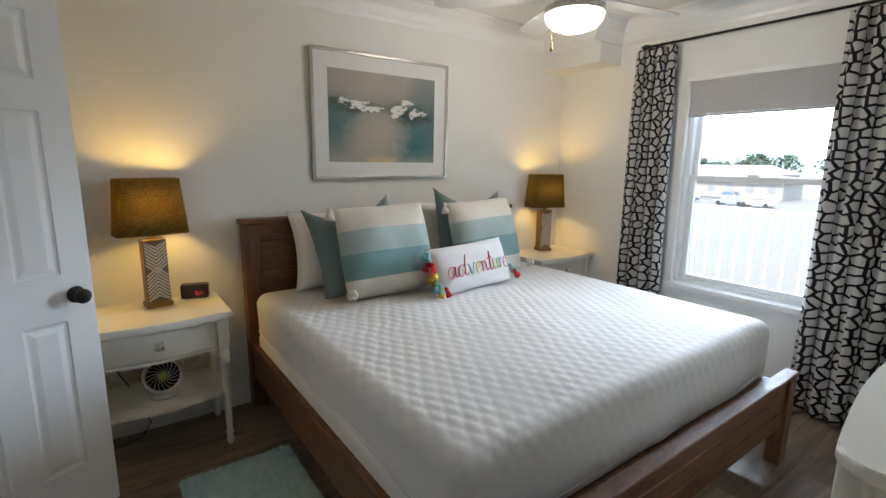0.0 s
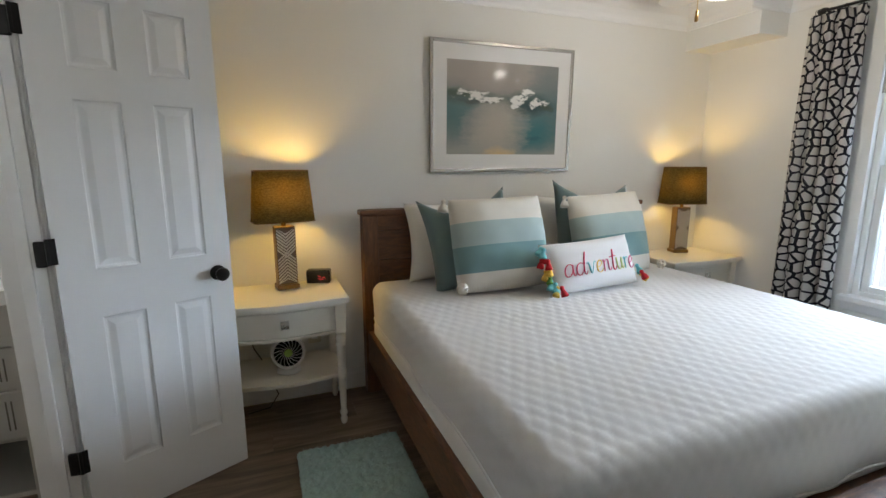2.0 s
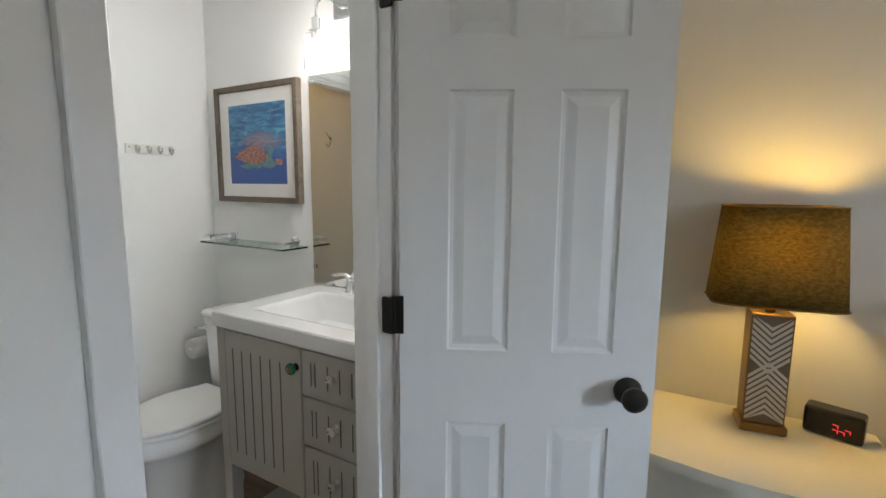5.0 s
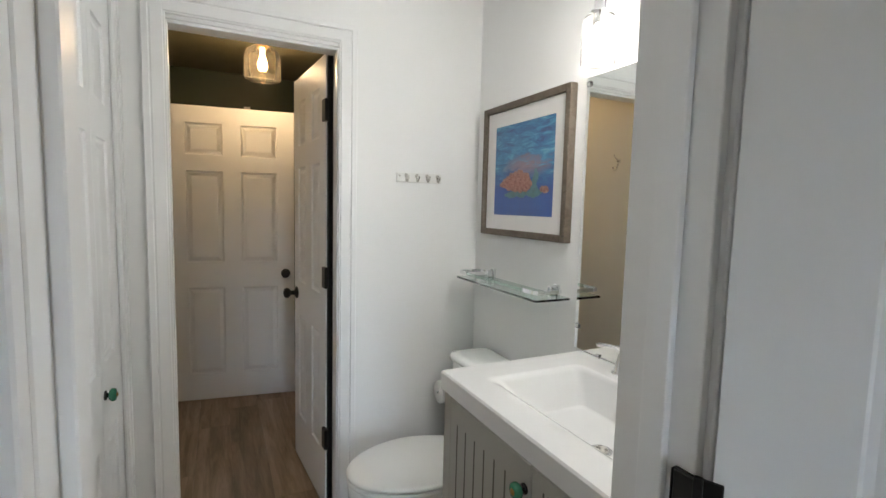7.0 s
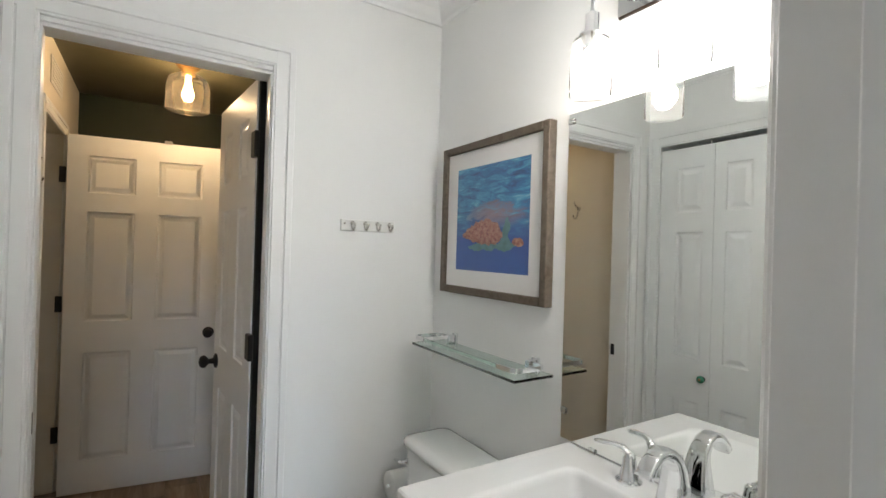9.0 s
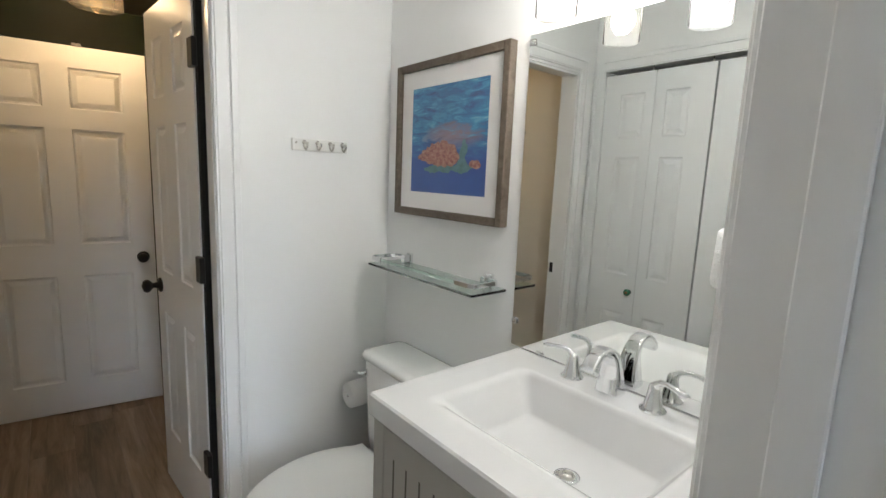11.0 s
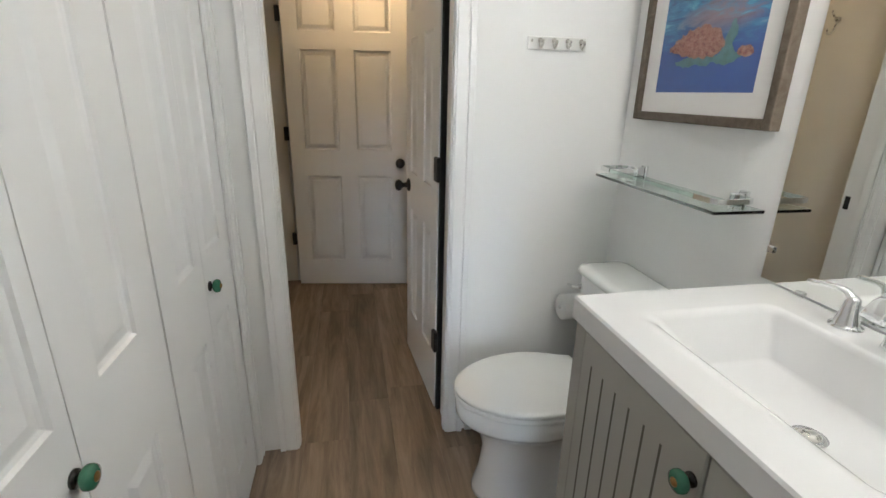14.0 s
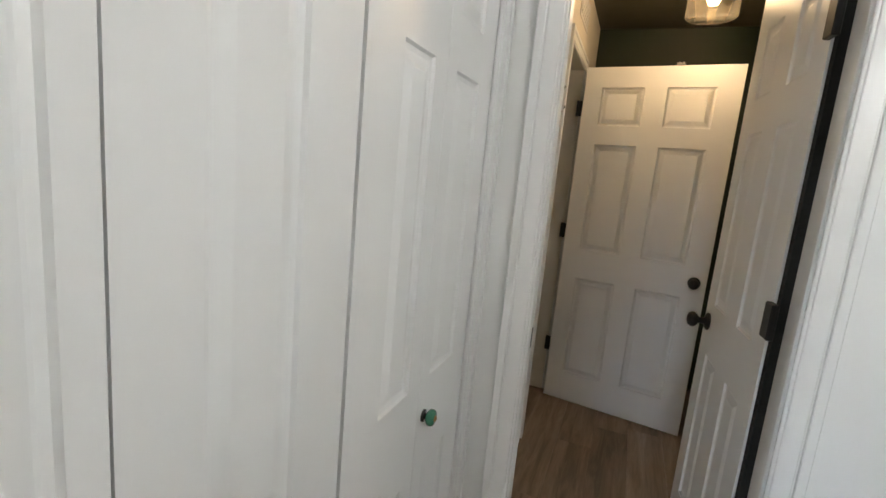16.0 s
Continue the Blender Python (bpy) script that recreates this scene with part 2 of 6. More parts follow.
def trellis_cloth():
    m, t, b = nodes_of("black_trellis_curtain_cloth")
    v = coords(t, "UV")
    vor = node(t, "ShaderNodeTexVoronoi", Scale=18.5, Randomness=0.7)
    vor.feature, vor.voronoi_dimensions = "DISTANCE_TO_EDGE", "2D"
    t.links.new(v, vor.inputs["Vector"])
    line = maths(t, "LESS_THAN", vor.outputs["Distance"], 0.118)
    weave = noise_of(t, v, 500, 2)
    c = mixed(t, line, mixed(t, weave, (0.58, 0.55, 0.52), (0.68, 0.65, 0.62)), (0.012, 0.012, 0.018))
    t.links.new(c, b.inputs["Base Color"])
    b.inputs["Roughness"].default_value = 0.85
    bumped(t, b, weave, 0.4, 0.001)
    thin = t.nodes.new("ShaderNodeBsdfTranslucent")
    t.links.new(c, thin.inputs[0])
    mix = t.nodes.new("ShaderNodeMixShader")
    mix.inputs[0].default_value = 0.2
    t.links.new(b.outputs[0], mix.inputs[1])
    t.links.new(thin.outputs[0], mix.inputs[2])
    t.links.new(mix.outputs[0], t.nodes["Material Output"].inputs[0])
    return m


CURTAIN = trellis_cloth()


def roller_cloth():
    m, t, b = nodes_of("grey_geometric_roller_cloth")
    v = coords(t, "Object", (1, 1, 1), (radians(45), 0, 0))
    br = node(t, "ShaderNodeTexBrick", Scale=24.0, Mortar_Size=0.06)
    br.inputs["Color1"].default_value = (0.36, 0.35, 0.36, 1)
    br.inputs["Color2"].default_value = (0.27, 0.26, 0.27, 1)
    br.inputs["Mortar"].default_value = (0.60, 0.59, 0.58, 1)
    sw = t.nodes.new("ShaderNodeSeparateXYZ")
    cb = t.nodes.new("ShaderNodeCombineXYZ")
    t.links.new(v, sw.inputs[0])
    t.links.new(sw.outputs[1], cb.inputs[0])
    t.links.new(sw.outputs[2], cb.inputs[1])
    t.links.new(cb.outputs[0], br.inputs["Vector"])
    t.links.new(br.outputs[0], b.inputs["Base Color"])
    b.inputs["Roughness"].default_value = 0.85
    return m


ROLLER = roller_cloth()


def spot(t, x, z, cx, cz, rx, rz, soft):
    """A soft-edged oval patch, 1 inside and 0 outside."""
    dx = maths(t, "DIVIDE", maths(t, "SUBTRACT", x, cx), rx)
    dz = maths(t, "DIVIDE", maths(t, "SUBTRACT", z, cz), rz)
    d = maths(t, "ADD", maths(t, "MULTIPLY", dx, dx), maths(t, "MULTIPLY", dz, dz))
    return ramp(t, d, [(max(0.0, 1 - soft) * 0.5, (1, 1, 1)), (0.5, (0, 0, 0))]) if soft < 1 else ramp(t, d, [(0.0, (1, 1, 1)), (1.0, (0, 0, 0))])


def cloud_art():
    m, t, b = nodes_of("grey_teal_cloudscape")
    v = coords(t, "Generated")
    s = t.nodes.new("ShaderNodeSeparateXYZ")
    t.links.new(v, s.inputs[0])
    slow = noise_of(t, v, 3.0, 6, 0.6)
    rag = noise_of(t, coords(t, "Generated", (1, 1, 1.6)), 9.0, 8, 0.7)
    x = maths(t, "ADD", s.outputs[0], maths(t, "MULTIPLY", maths(t, "SUBTRACT", rag, 0.5), 0.26))
    z = maths(t, "ADD", s.outputs[2], maths(t, "MULTIPLY", maths(t, "SUBTRACT", slow, 0.5), 0.22))
    z2 = maths(t, "ADD", s.outputs[2], maths(t, "MULTIPLY", maths(t, "SUBTRACT", rag, 0.5), 0.30))
    c = ramp(t, z, [(0.0, (0.30, 0.30, 0.27)), (0.3, (0.33, 0.31, 0.28)), (0.5, (0.25, 0.26, 0.25)), (0.62, (0.19, 0.20, 0.19)), (0.72, (0.26, 0.24, 0.22)), (1.0, (0.33, 0.30, 0.275))])
    haze = noise_of(t, v, 7.0, 5, 0.65)
    c = mixed(t, maths(t, "MULTIPLY", haze, 0.35), c, (0.40, 0.38, 0.35))
    for cx, cz, rx, rz, col, amt in ((0.04, 0.44, 0.34, 0.40, (0.06, 0.15, 0.16), 0.95), (0.95, 0.45, 0.42, 0.50, (0.06, 0.14, 0.15), 0.9), (0.76, 0.22, 0.30, 0.26, (0.02, 0.15, 0.17), 0.95), (0.72, 0.55, 0.30, 0.16, (0.015, 0.06, 0.06), 1.0), (0.20, 0.60, 0.34, 0.10, (0.06, 0.10, 0.09), 0.9), (0.92, 0.90, 0.22, 0.30, (0.16, 0.19, 0.20), 0.8), (0.43, 0.28, 0.34, 0.34, (0.42, 0.37, 0.31), 0.9), (0.30, 0.86, 0.5, 0.2, (0.36, 0.31, 0.28), 0.7), (0.47, 0.0, 0.17, 0.13, (0.66, 0.47, 0.22), 0.8), (0.08, 0.66, 0.16, 0.06, (0.05, 0.08, 0.05), 0.9), (0.28, 0.57, 0.2, 0.035, (0.05, 0.06, 0.055), 0.8), (0.74, 0.53, 0.16, 0.09, (0.012, 0.045, 0.05), 0.9), (0.89, 0.53, 0.09, 0.06, (0.05, 0.07, 0.04), 0.9), (0.78, 0.20, 0.09, 0.03, (0.02, 0.11, 0.14), 0.8)):
        c = mixed(t, maths(t, "MULTIPLY", spot(t, x, z, cx, cz, rx, rz, 1.0), amt), c, col)
    for cx, cz, rx, rz in ((0.13, 0.675, 0.07, 0.045), (0.24, 0.645, 0.15, 0.055), (0.38, 0.60, 0.15, 0.045), (0.60, 0.54, 0.06, 0.05), (0.63, 0.61, 0.11, 0.07), (0.72, 0.70, 0.10, 0.065), (0.79, 0.585, 0.065, 0.07), (0.86, 0.575, 0.08, 0.028)):
        c = mixed(t, spot(t, x, z2, cx, cz, rx, rz, 0.45), c, (0.74, 0.73, 0.71))
    t.links.new(c, b.inputs["Base Color"])
    b.inputs["Roughness"].default_value = 0.5
    b.inputs["Coat Weight"].default_value = 0.10
    b.inputs["Coat Roughness"].default_value = 0.02
    return m


def sea_art():
    m, t, b = nodes_of("blue_sea_print")
    v = coords(t, "Generated")
    s = t.nodes.new("ShaderNodeSeparateXYZ")
    t.links.new(v, s.inputs[0])
    rip = node(t, "ShaderNodeTexNoise", Scale=5.0, Detail=6.0, Roughness=0.62, Distortion=0.8)
    t.links.new(coords(t, "Generated", (1.0, 1, 3.6), (0, radians(-14), 0)), rip.inputs["Vector"])
    water = ramp(t, rip.outputs[0], [(0.3, (0.008, 0.045, 0.15)), (0.5, (0.02, 0.15, 0.34)), (0.62, (0.06, 0.29, 0.48)), (0.78, (0.30, 0.52, 0.62))])
    deep = mixed(t, noise_of(t, v, 4), (0.015, 0.06, 0.26), (0.02, 0.09, 0.36))
    warp = maths(t, "MULTIPLY", maths(t, "SUBTRACT", rip.outputs[0], 0.5), 0.9)
    smear = spot(t, maths(t, "ADD", s.outputs[0], warp), maths(t, "ADD", s.outputs[2], maths(t, "MULTIPLY", warp, 0.4)), 0.55, 0.52, 0.42, 0.14, 1.0)
    water = mixed(t, maths(t, "MULTIPLY", smear, 0.6), water, (0.36, 0.20, 0.15))
    c = mixed(t, ramp(t, s.outputs[2], [(0.30, (0, 0, 0)), (0.52, (1, 1, 1))]), deep, water)
    t.links.new(c, b.inputs["Base Color"])
    b.inputs["Roughness"].default_value = 0.4
    b.inputs["Coat Weight"].default_value = 0.6
    b.inputs["Coat Roughness"].default_value = 0.03
    return m


CLOUDS, SEA = cloud_art(), sea_art()
def shell_print():
    m, t, b = nodes_of("mottled_coral_print")
    v = coords(t, "Object", (1, 1, 1.5))
    vor = node(t, "ShaderNodeTexVoronoi", Scale=55.0)
    vor.feature = "DISTANCE_TO_EDGE"
    t.links.new(v, vor.inputs["Vector"])
    c = ramp(t, noise_of(t, v, 60, 5, 0.7), [(0.30, (0.08, 0.04, 0.05)), (0.44, (0.24, 0.09, 0.075)), (0.58, (0.36, 0.19, 0.15)), (0.74, (0.50, 0.38, 0.32))])
    c = mixed(t, maths(t, "MULTIPLY", maths(t, "LESS_THAN", vor.outputs["Distance"], 0.05), 0.3), c, (0.40, 0.28, 0.23))
    t.links.new(c, b.inputs["Base Color"])
    b.inputs["Roughness"].default_value = 0.5
    return m


SHELLRED = shell_print()
FINGREEN = plain("sea_green_print", (0.09, 0.23, 0.25), 0.5, vary=0.65, big=45, bump=0, coat=0.5)
GROUND = plain("pale_sandy_ground", (0.20, 0.185, 0.165), 0.9, vary=0.25, big=0.08, grain=3)
ROOFM = plain("pale_roof", (0.36, 0.35, 0.34), 0.8, vary=0.15, big=0.5)
HOUSEM = plain("pale_house_wall", (0.42, 0.40, 0.36), 0.8, vary=0.1, big=0.5)
LEAF = plain("grey_green_foliage", (0.12, 0.16, 0.12), 0.8, vary=0.3, big=0.3, grain=2)
GLASSDARK = plain("pale_house_glass", (0.30, 0.31, 0.32), 0.3, bump=0)
CONCRETE = plain("balcony_concrete", (0.28, 0.27, 0.26), 0.85, vary=0.1, big=3)


for mat in (GROUND, CONCRETE, ROOFM, HOUSEM, LEAF):
    mat.node_tree.nodes["Principled BSDF"].inputs["Specular IOR Level"].default_value = 0.05


# ---- building blocks ----
def part(name, bm, material, parent=None, label="", smooth=False, place=None):
    me = bpy.data.meshes.new(name)
    if smooth:
        for f in bm.faces:
            f.smooth = True
    bmesh.ops.recalc_face_normals(bm, faces=bm.faces)
    bm.to_mesh(me)
    bm.free()
    me.materials.append(material)
    ob = new(name, me)
    if parent:
        ob.parent = parent
    if place is not None:
        ob.matrix_local = place
    if label:
        ob["label"] = label
    return ob


def structure(name, bm, material, label="", smooth=False):
    return tagged(part(name, bm, material, None, "", smooth), label or name.replace("_", " "), "", "", "structure")


def thing(name, m, label, category, group=""):
    ob = new(name)
    ob.empty_display_size = 0.1
    ob.matrix_world = m
    return tagged(ob, label, category, group)


def box(bm, x0, y0, z0, x1, y1, z1, bevel=0.0, seg=1):
    b = bmesh.new()
    bmesh.ops.create_cube(b, size=1)
    bmesh.ops.scale(b, vec=(x1 - x0, y1 - y0, z1 - z0), verts=b.verts)
    bmesh.ops.translate(b, vec=((x0 + x1) / 2, (y0 + y1) / 2, (z0 + z1) / 2), verts=b.verts)
    if bevel:
        bmesh.ops.bevel(b, geom=b.edges[:], offset=bevel, segments=seg, affect="EDGES", profile=0.5)
    merge(bm, b)
    return bm


def merge(bm, b, m=None):
    if m is not None:
        bmesh.ops.transform(b, matrix=m, verts=b.verts)
    me = bpy.data.meshes.new("tmp")
    b.to_mesh(me)
    b.free()
    bm.from_mesh(me)
    bpy.data.meshes.remove(me)


def boxes(*rows, bevel=0.0, seg=1):
    bm = bmesh.new()
    for r in rows:
        box(bm, *r, bevel=bevel, seg=seg)
    return bm


def lathe(profile, seg=24, m=None, bm=None):
    """Turns (radius, height) pairs round z."""
    b = bmesh.new()
    rings = []
    for r, z in profile:
        rings.append([b.verts.new((max(r, 1e-4) * math.cos(a), max(r, 1e-4) * math.sin(a), z)) for a in [2 * math.pi * k / seg for k in range(seg)]])
    for p, q in zip(rings, rings[1:]):
        for k in range(seg):
            b.faces.new((p[k], p[(k + 1) % seg], q[(k + 1) % seg], q[k]))
    if profile[0][0] > 1e-3:
        b.faces.new(rings[0][::-1])
    if profile[-1][0] > 1e-3:
        b.faces.new(rings[-1])
    if m is not None:
        bmesh.ops.transform(b, matrix=m, verts=b.verts)
    if bm is None:
        return b
    merge(bm, b)
    return bm


def loft(rings, cap=True):
    """Joins rings of equally many points into a skin."""
    b = bmesh.new()
    vs = [[b.verts.new(p) for p in ring] for ring in rings]
    n = len(vs[0])
    for p, q in zip(vs, vs[1:]):
        for k in range(n):
            b.faces.new((p[k], p[(k + 1) % n], q[(k + 1) % n], q[k]))
    if cap:
        b.faces.new(vs[0][::-1])
        b.faces.new(vs[-1])
    return b


def tube(points, radius, seg=10, m=None):
    pts = [Vector(p) for p in points]
    radii = radius if isinstance(radius, (list, tuple)) else [radius] * len(pts)
    rings, up = [], None
    for k, p in enumerate(pts):
        d = (pts[min(k + 1, len(pts) - 1)] - pts[max(k - 1, 0)]).normalized()
        side = d.cross(Vector((0, 0, 1)) if abs(d.z) < 0.95 else Vector((1, 0, 0))).normalized()
        if up is not None and side.dot(up) < 0:
            side = -side
        up = side
        other = d.cross(side)
        rings.append([p + radii[k] * (math.cos(a) * side + math.sin(a) * other) for a in [2 * math.pi * j / seg for j in range(seg)]])
    b = loft(rings)
    if m is not None:
        bmesh.ops.transform(b, matrix=m, verts=b.verts)
    return b


def prism(outline, z0, z1, bevel=0.0, seg=2):
    b = loft([[(x, y, z0) for x, y in outline], [(x, y, z1) for x, y in outline]])
    if bevel:
        es = [e for e in b.edges if abs(e.verts[0].co.z - e.verts[1].co.z) < 1e-6]
        bmesh.ops.bevel(b, geom=es, offset=bevel, segments=seg, affect="EDGES", profile=0.5)
    return b


def run(profile, a, b, inward):
    """A moulding: (out, height) pairs drawn from a to b, out along inward."""
    a, b, n = Vector(a), Vector(b), Vector(inward)
    return loft([[p + n * o + Vector((0, 0, h)) for o, h in profile] for p in (a, b)])


# ---- large structure ----
XW, YN, ZC = 3.54, 3.445, 2.44          # window wall, headboard wall, ceiling
XP0, XP1 = -0.445, -0.33                # bath side and bedroom side of the partition
YB, XB, YC = 3.25, -1.91, 1.865         # mirror wall, hook wall, closet front
XB2 = -2.03                             # hall side of the hook wall
DOOR_Y = (2.072, 2.655)                  # bathroom doorway
HALL_Y = (1.995, 2.612)                  # doorway to the hall
HEAD = 2.035
WY0, WY1, WZ0, WZ1 = 1.50, 2.36, 0.60, 1.995
T = 0.15

structure("wall_north", boxes((XP1 - 0.05, YN, -0.05, XW + T, YN + T, ZC + 0.1)), WALL, "warm white painted bedroom wall behind the bed")
structure("wall_east", boxes((XW, 0.3, -0.05, XW + T, WY0, ZC + 0.1), (XW, WY1, -0.05, XW + T, YN, ZC + 0.1), (XW, WY0, -0.05, XW + T, WY1, WZ0), (XW, WY0, WZ1, XW + T, WY1, ZC + 0.1)), WALL, "warm white painted bedroom wall with the window")
structure("wall_south", boxes((1.15, 0.27, -0.05, XW, 0.42, ZC + 0.1), (1.0, -0.7, -0.05, 1.15, 0.42, ZC + 0.1), (XP1, -0.85, -0.05, 1.15, -0.7, ZC + 0.1)), WALL, "warm white painted bedroom wall")
structure("wall_partition", boxes((XP0, -0.85, -0.05, XP1, DOOR_Y[0], ZC + 0.1), (XP0, DOOR_Y[1], -0.05, XP1, YN + T, ZC + 0.1), (XP0, DOOR_Y[0], HEAD, XP1, DOOR_Y[1], ZC + 0.1)), WALL, "white painted wall between bedroom and bathroom")
structure("wall_bath_north", boxes((XB, YB, -0.05, XP0, YB + T, ZC + 0.1)), BATHWALL, "white painted bathroom wall behind the mirror")
structure("wall_bath_west", boxes((XB2, HALL_Y[1], -0.05, XB, YB + T, ZC + 0.1), (XB2, 1.2, -0.05, XB, HALL_Y[0], ZC + 0.1), (XB2, HALL_Y[0], HEAD, XB, HALL_Y[1], ZC + 0.1)), BATHWALL, "white painted bathroom wall with a doorway")
structure("wall_bath_south", boxes((-0.60, YC - 0.1, -0.05, XP0, YC, ZC + 0.1), (XB, YC - 0.1, -0.05, -1.836, YC, HEAD + 0.01), (XB, YC - 0.1, HEAD + 0.01, -0.60, YC, ZC + 0.1), (XB, 1.15, -0.05, XP0, 1.2, ZC + 0.1)), BATHWALL, "white painted bathroom wall over the closet")
structure("wall_hall_south", boxes((-4.3, 1.74, -0.05, -3.72, 1.84, ZC + 0.1), (-3.10, 1.74, -0.05, XB2, 1.84, ZC + 0.1), (-3.72, 1.74, 2.04, -3.10, 1.84, ZC + 0.1)), HALLWALL, "cream painted hall wall")
structure("wall_hall_closet", boxes((-3.8, 1.1, -0.05, -2.9, 1.15, ZC + 0.1), (-3.85, 1.1, -0.05, -3.8, 1.74, ZC), (-2.95, 1.1, -0.05, -2.9, 1.74, ZC)), HALLWALL, "plain wall beyond the hall doorway")
structure("wall_hall_north", boxes((-4.3, 3.3, -0.05, XB2, 3.4, ZC + 0.1)), GREEN, "dark green painted hall wall")
structure("wall_hall_west", boxes((-4.4, 1.7, -0.05, -4.3, 3.4, ZC + 0.1)), GREEN, "dark green painted end wall of the hall")
structure("ceiling", boxes((XB, 1.1, ZC, XP0, YB + 0.01, ZC + 0.1), (XP1 - 0.02, -0.8, ZC, XW + 0.1, YN + 0.1, ZC + 0.1)), CEIL, "flat white ceiling")
structure("ceiling_hall", boxes((-4.35, 1.1, ZC, XB2, 3.4, ZC + 0.1)), HALLCEIL, "dark olive painted hall ceiling")
structure("soffit", boxes((3.29, 2.90, 2.15, XW, YN, ZC)), WALL, "boxed soffit in the bedroom corner")

CROWN = [(0, -0.155), (0.012, -0.155), (0.016, -0.135), (0.03, -0.115), (0.045, -0.075), (0.075, -0.045), (0.088, -0.025), (0.10, -0.018), (0.10, 0), (0, 0)]
crown = bmesh.new()
for a, b, n in (((XP1, YN, ZC), (3.29, YN, ZC), (0, -1, 0)), ((3.29, YN, ZC), (3.29, 2.90, ZC), (-1, 0, 0)), ((3.19, 2.90, ZC), (XW, 2.90, ZC), (0, -1, 0)), ((XW, 2.90, ZC), (XW, 0.42, ZC), (-1, 0, 0)), ((1.15, 0.42, ZC), (XW, 0.42, ZC), (0, 1, 0)), ((XP1, -0.7, ZC), (XP1, YN, ZC), (1, 0, 0))):
    merge(crown, run(CROWN, a, b, n))
structure("crown_moulding", crown, TRIM, "white crown moulding round the bedroom ceiling")
crown = bmesh.new()
SMALL = [(o * 0.6, h * 0.62) for o, h in CROWN]
for a, b, n in (((XB, YC, ZC), (XB, YB, ZC), (1, 0, 0)), ((XB, YB, ZC), (XP0, YB, ZC), (0, -1, 0)), ((XB, YC, ZC), (XP0, YC, ZC), (0, 1, 0)), ((XP0, YC, ZC), (XP0, YB, ZC), (-1, 0, 0))):
    merge(crown, run(SMALL, a, b, n))
structure("crown_moulding_bath", crown, TRIM, "white crown moulding round the bathroom ceiling")

BASE = [(0, 0.002), (0.014, 0.002), (0.014, 0.095), (0.008, 0.112), (0.004, 0.125), (0, 0.127)]
base = bmesh.new()
for a, b, n in (((XP1, YN, 0), (XW, YN, 0), (0, -1, 0)), ((XW, 0.42, 0), (XW, YN, 0), (-1, 0, 0)), ((1.15, 0.42, 0), (XW, 0.42, 0), (0, 1, 0)), ((XP1, -0.7, 0), (XP1, 1.99, 0), (1, 0, 0)), ((XP1, 2.73, 0), (XP1, YN, 0), (1, 0, 0)), ((XB, 2.69, 0), (XB, YB, 0), (1, 0, 0)), ((XB, YB, 0), (XP0, YB, 0), (0, -1, 0)), ((-3.0, 1.84, 0), (XB2, 1.84, 0), (0, 1, 0))):
    merge(base, run(BASE, a, b, n))
structure("baseboard", base, TRIM, "white painted baseboard")


def casing(name, axis, face, lo, hi, head, out, label, foot=0.0, width=0.062, flat_lo=0.0):
    """Moulded trim round a doorway; axis x or y is the way the wall runs."""
    bm = bmesh.new()
    for a, b in ((lo - width, lo), (hi, hi + width)):
        steps = ((0.03, 1, 0.011), (0.0, 0.3, 0.018), (0.36, 0.9, 0.015))
        if flat_lo and b == lo:
            steps = ((1 - flat_lo / width, 1, 0.020),)
        for k, (p, q, d) in enumerate(steps):
            if b == lo:
                u, v = a + (b - a) * p, a + (b - a) * q
            else:
                u, v = b - (b - a) * q, b - (b - a) * p
            w = (face, face + out * d)
            r = (u, min(w), foot, v, max(w), head + width - 0.001 * k) if axis == "x" else (min(w), u, foot, max(w), v, head + width - 0.001 * k)
            box(bm, *r, bevel=0.002)
    for k, (p, q, d) in enumerate(((0, 0.97, 0.0105), (0.1, 0.64, 0.0145), (0.7, 1.0, 0.0175))):
        w = (face, face + out * d)
        z0, z1 = head + width * p, head + width * q
        r = (lo - width + 0.002, min(w), z0, hi + width - 0.002, max(w), z1) if axis == "x" else (min(w), lo - width + 0.002, z0, max(w), hi + width - 0.002, z1)
        box(bm, *r, bevel=0.002)
    return structure(name, bm, TRIM, label)


def jamb(name, axis, x0, x1, lo, hi, head, stop, label):
    bm = bmesh.new()
    t = 0.014
    rows = ((x0, lo, 0.0, x1, lo + t, head), (x0, hi - t, 0.0, x1, hi, head), (x0, lo + t, head - t, x1, hi - t, head),
            (stop, lo + t, 0.0, stop + 0.035, lo + t + 0.011, head - t), (stop, hi - t - 0.011, 0.0, stop + 0.035, hi - t, head - t), (stop, lo + t + 0.011, head - t - 0.011, stop + 0.035, hi - t - 0.011, head - t))
    for r in rows:
        box(bm, *r, bevel=0.0015)
    return structure(name, bm, TRIM, label)


casing("trim_bath_door", "y", XP1, DOOR_Y[0], DOOR_Y[1], HEAD, 1, "white door casing on the bedroom side", flat_lo=0.05)
casing("trim_bath_door_inner", "y", XP0, DOOR_Y[0], DOOR_Y[1], HEAD, -1, "white door casing on the bathroom side")
jamb("trim_bath_jamb", "y", XP0 - 0.002, XP1 + 0.002, DOOR_Y[0] - 0.012, DOOR_Y[1] + 0.002, HEAD, XP0 + 0.047, "white door jamb with a stop")
casing("trim_hall_door", "y", XB, 2.014, 2.604, HEAD, 1, "white door casing beside the toilet", 0.0, 0.072)
jamb("trim_hall_jamb", "y", XB2 - 0.002, XB + 0.002, HALL_Y[0] - 0.002, HALL_Y[1] + 0.012, HEAD, XB2 + 0.08, "white hall door jamb with a stop")
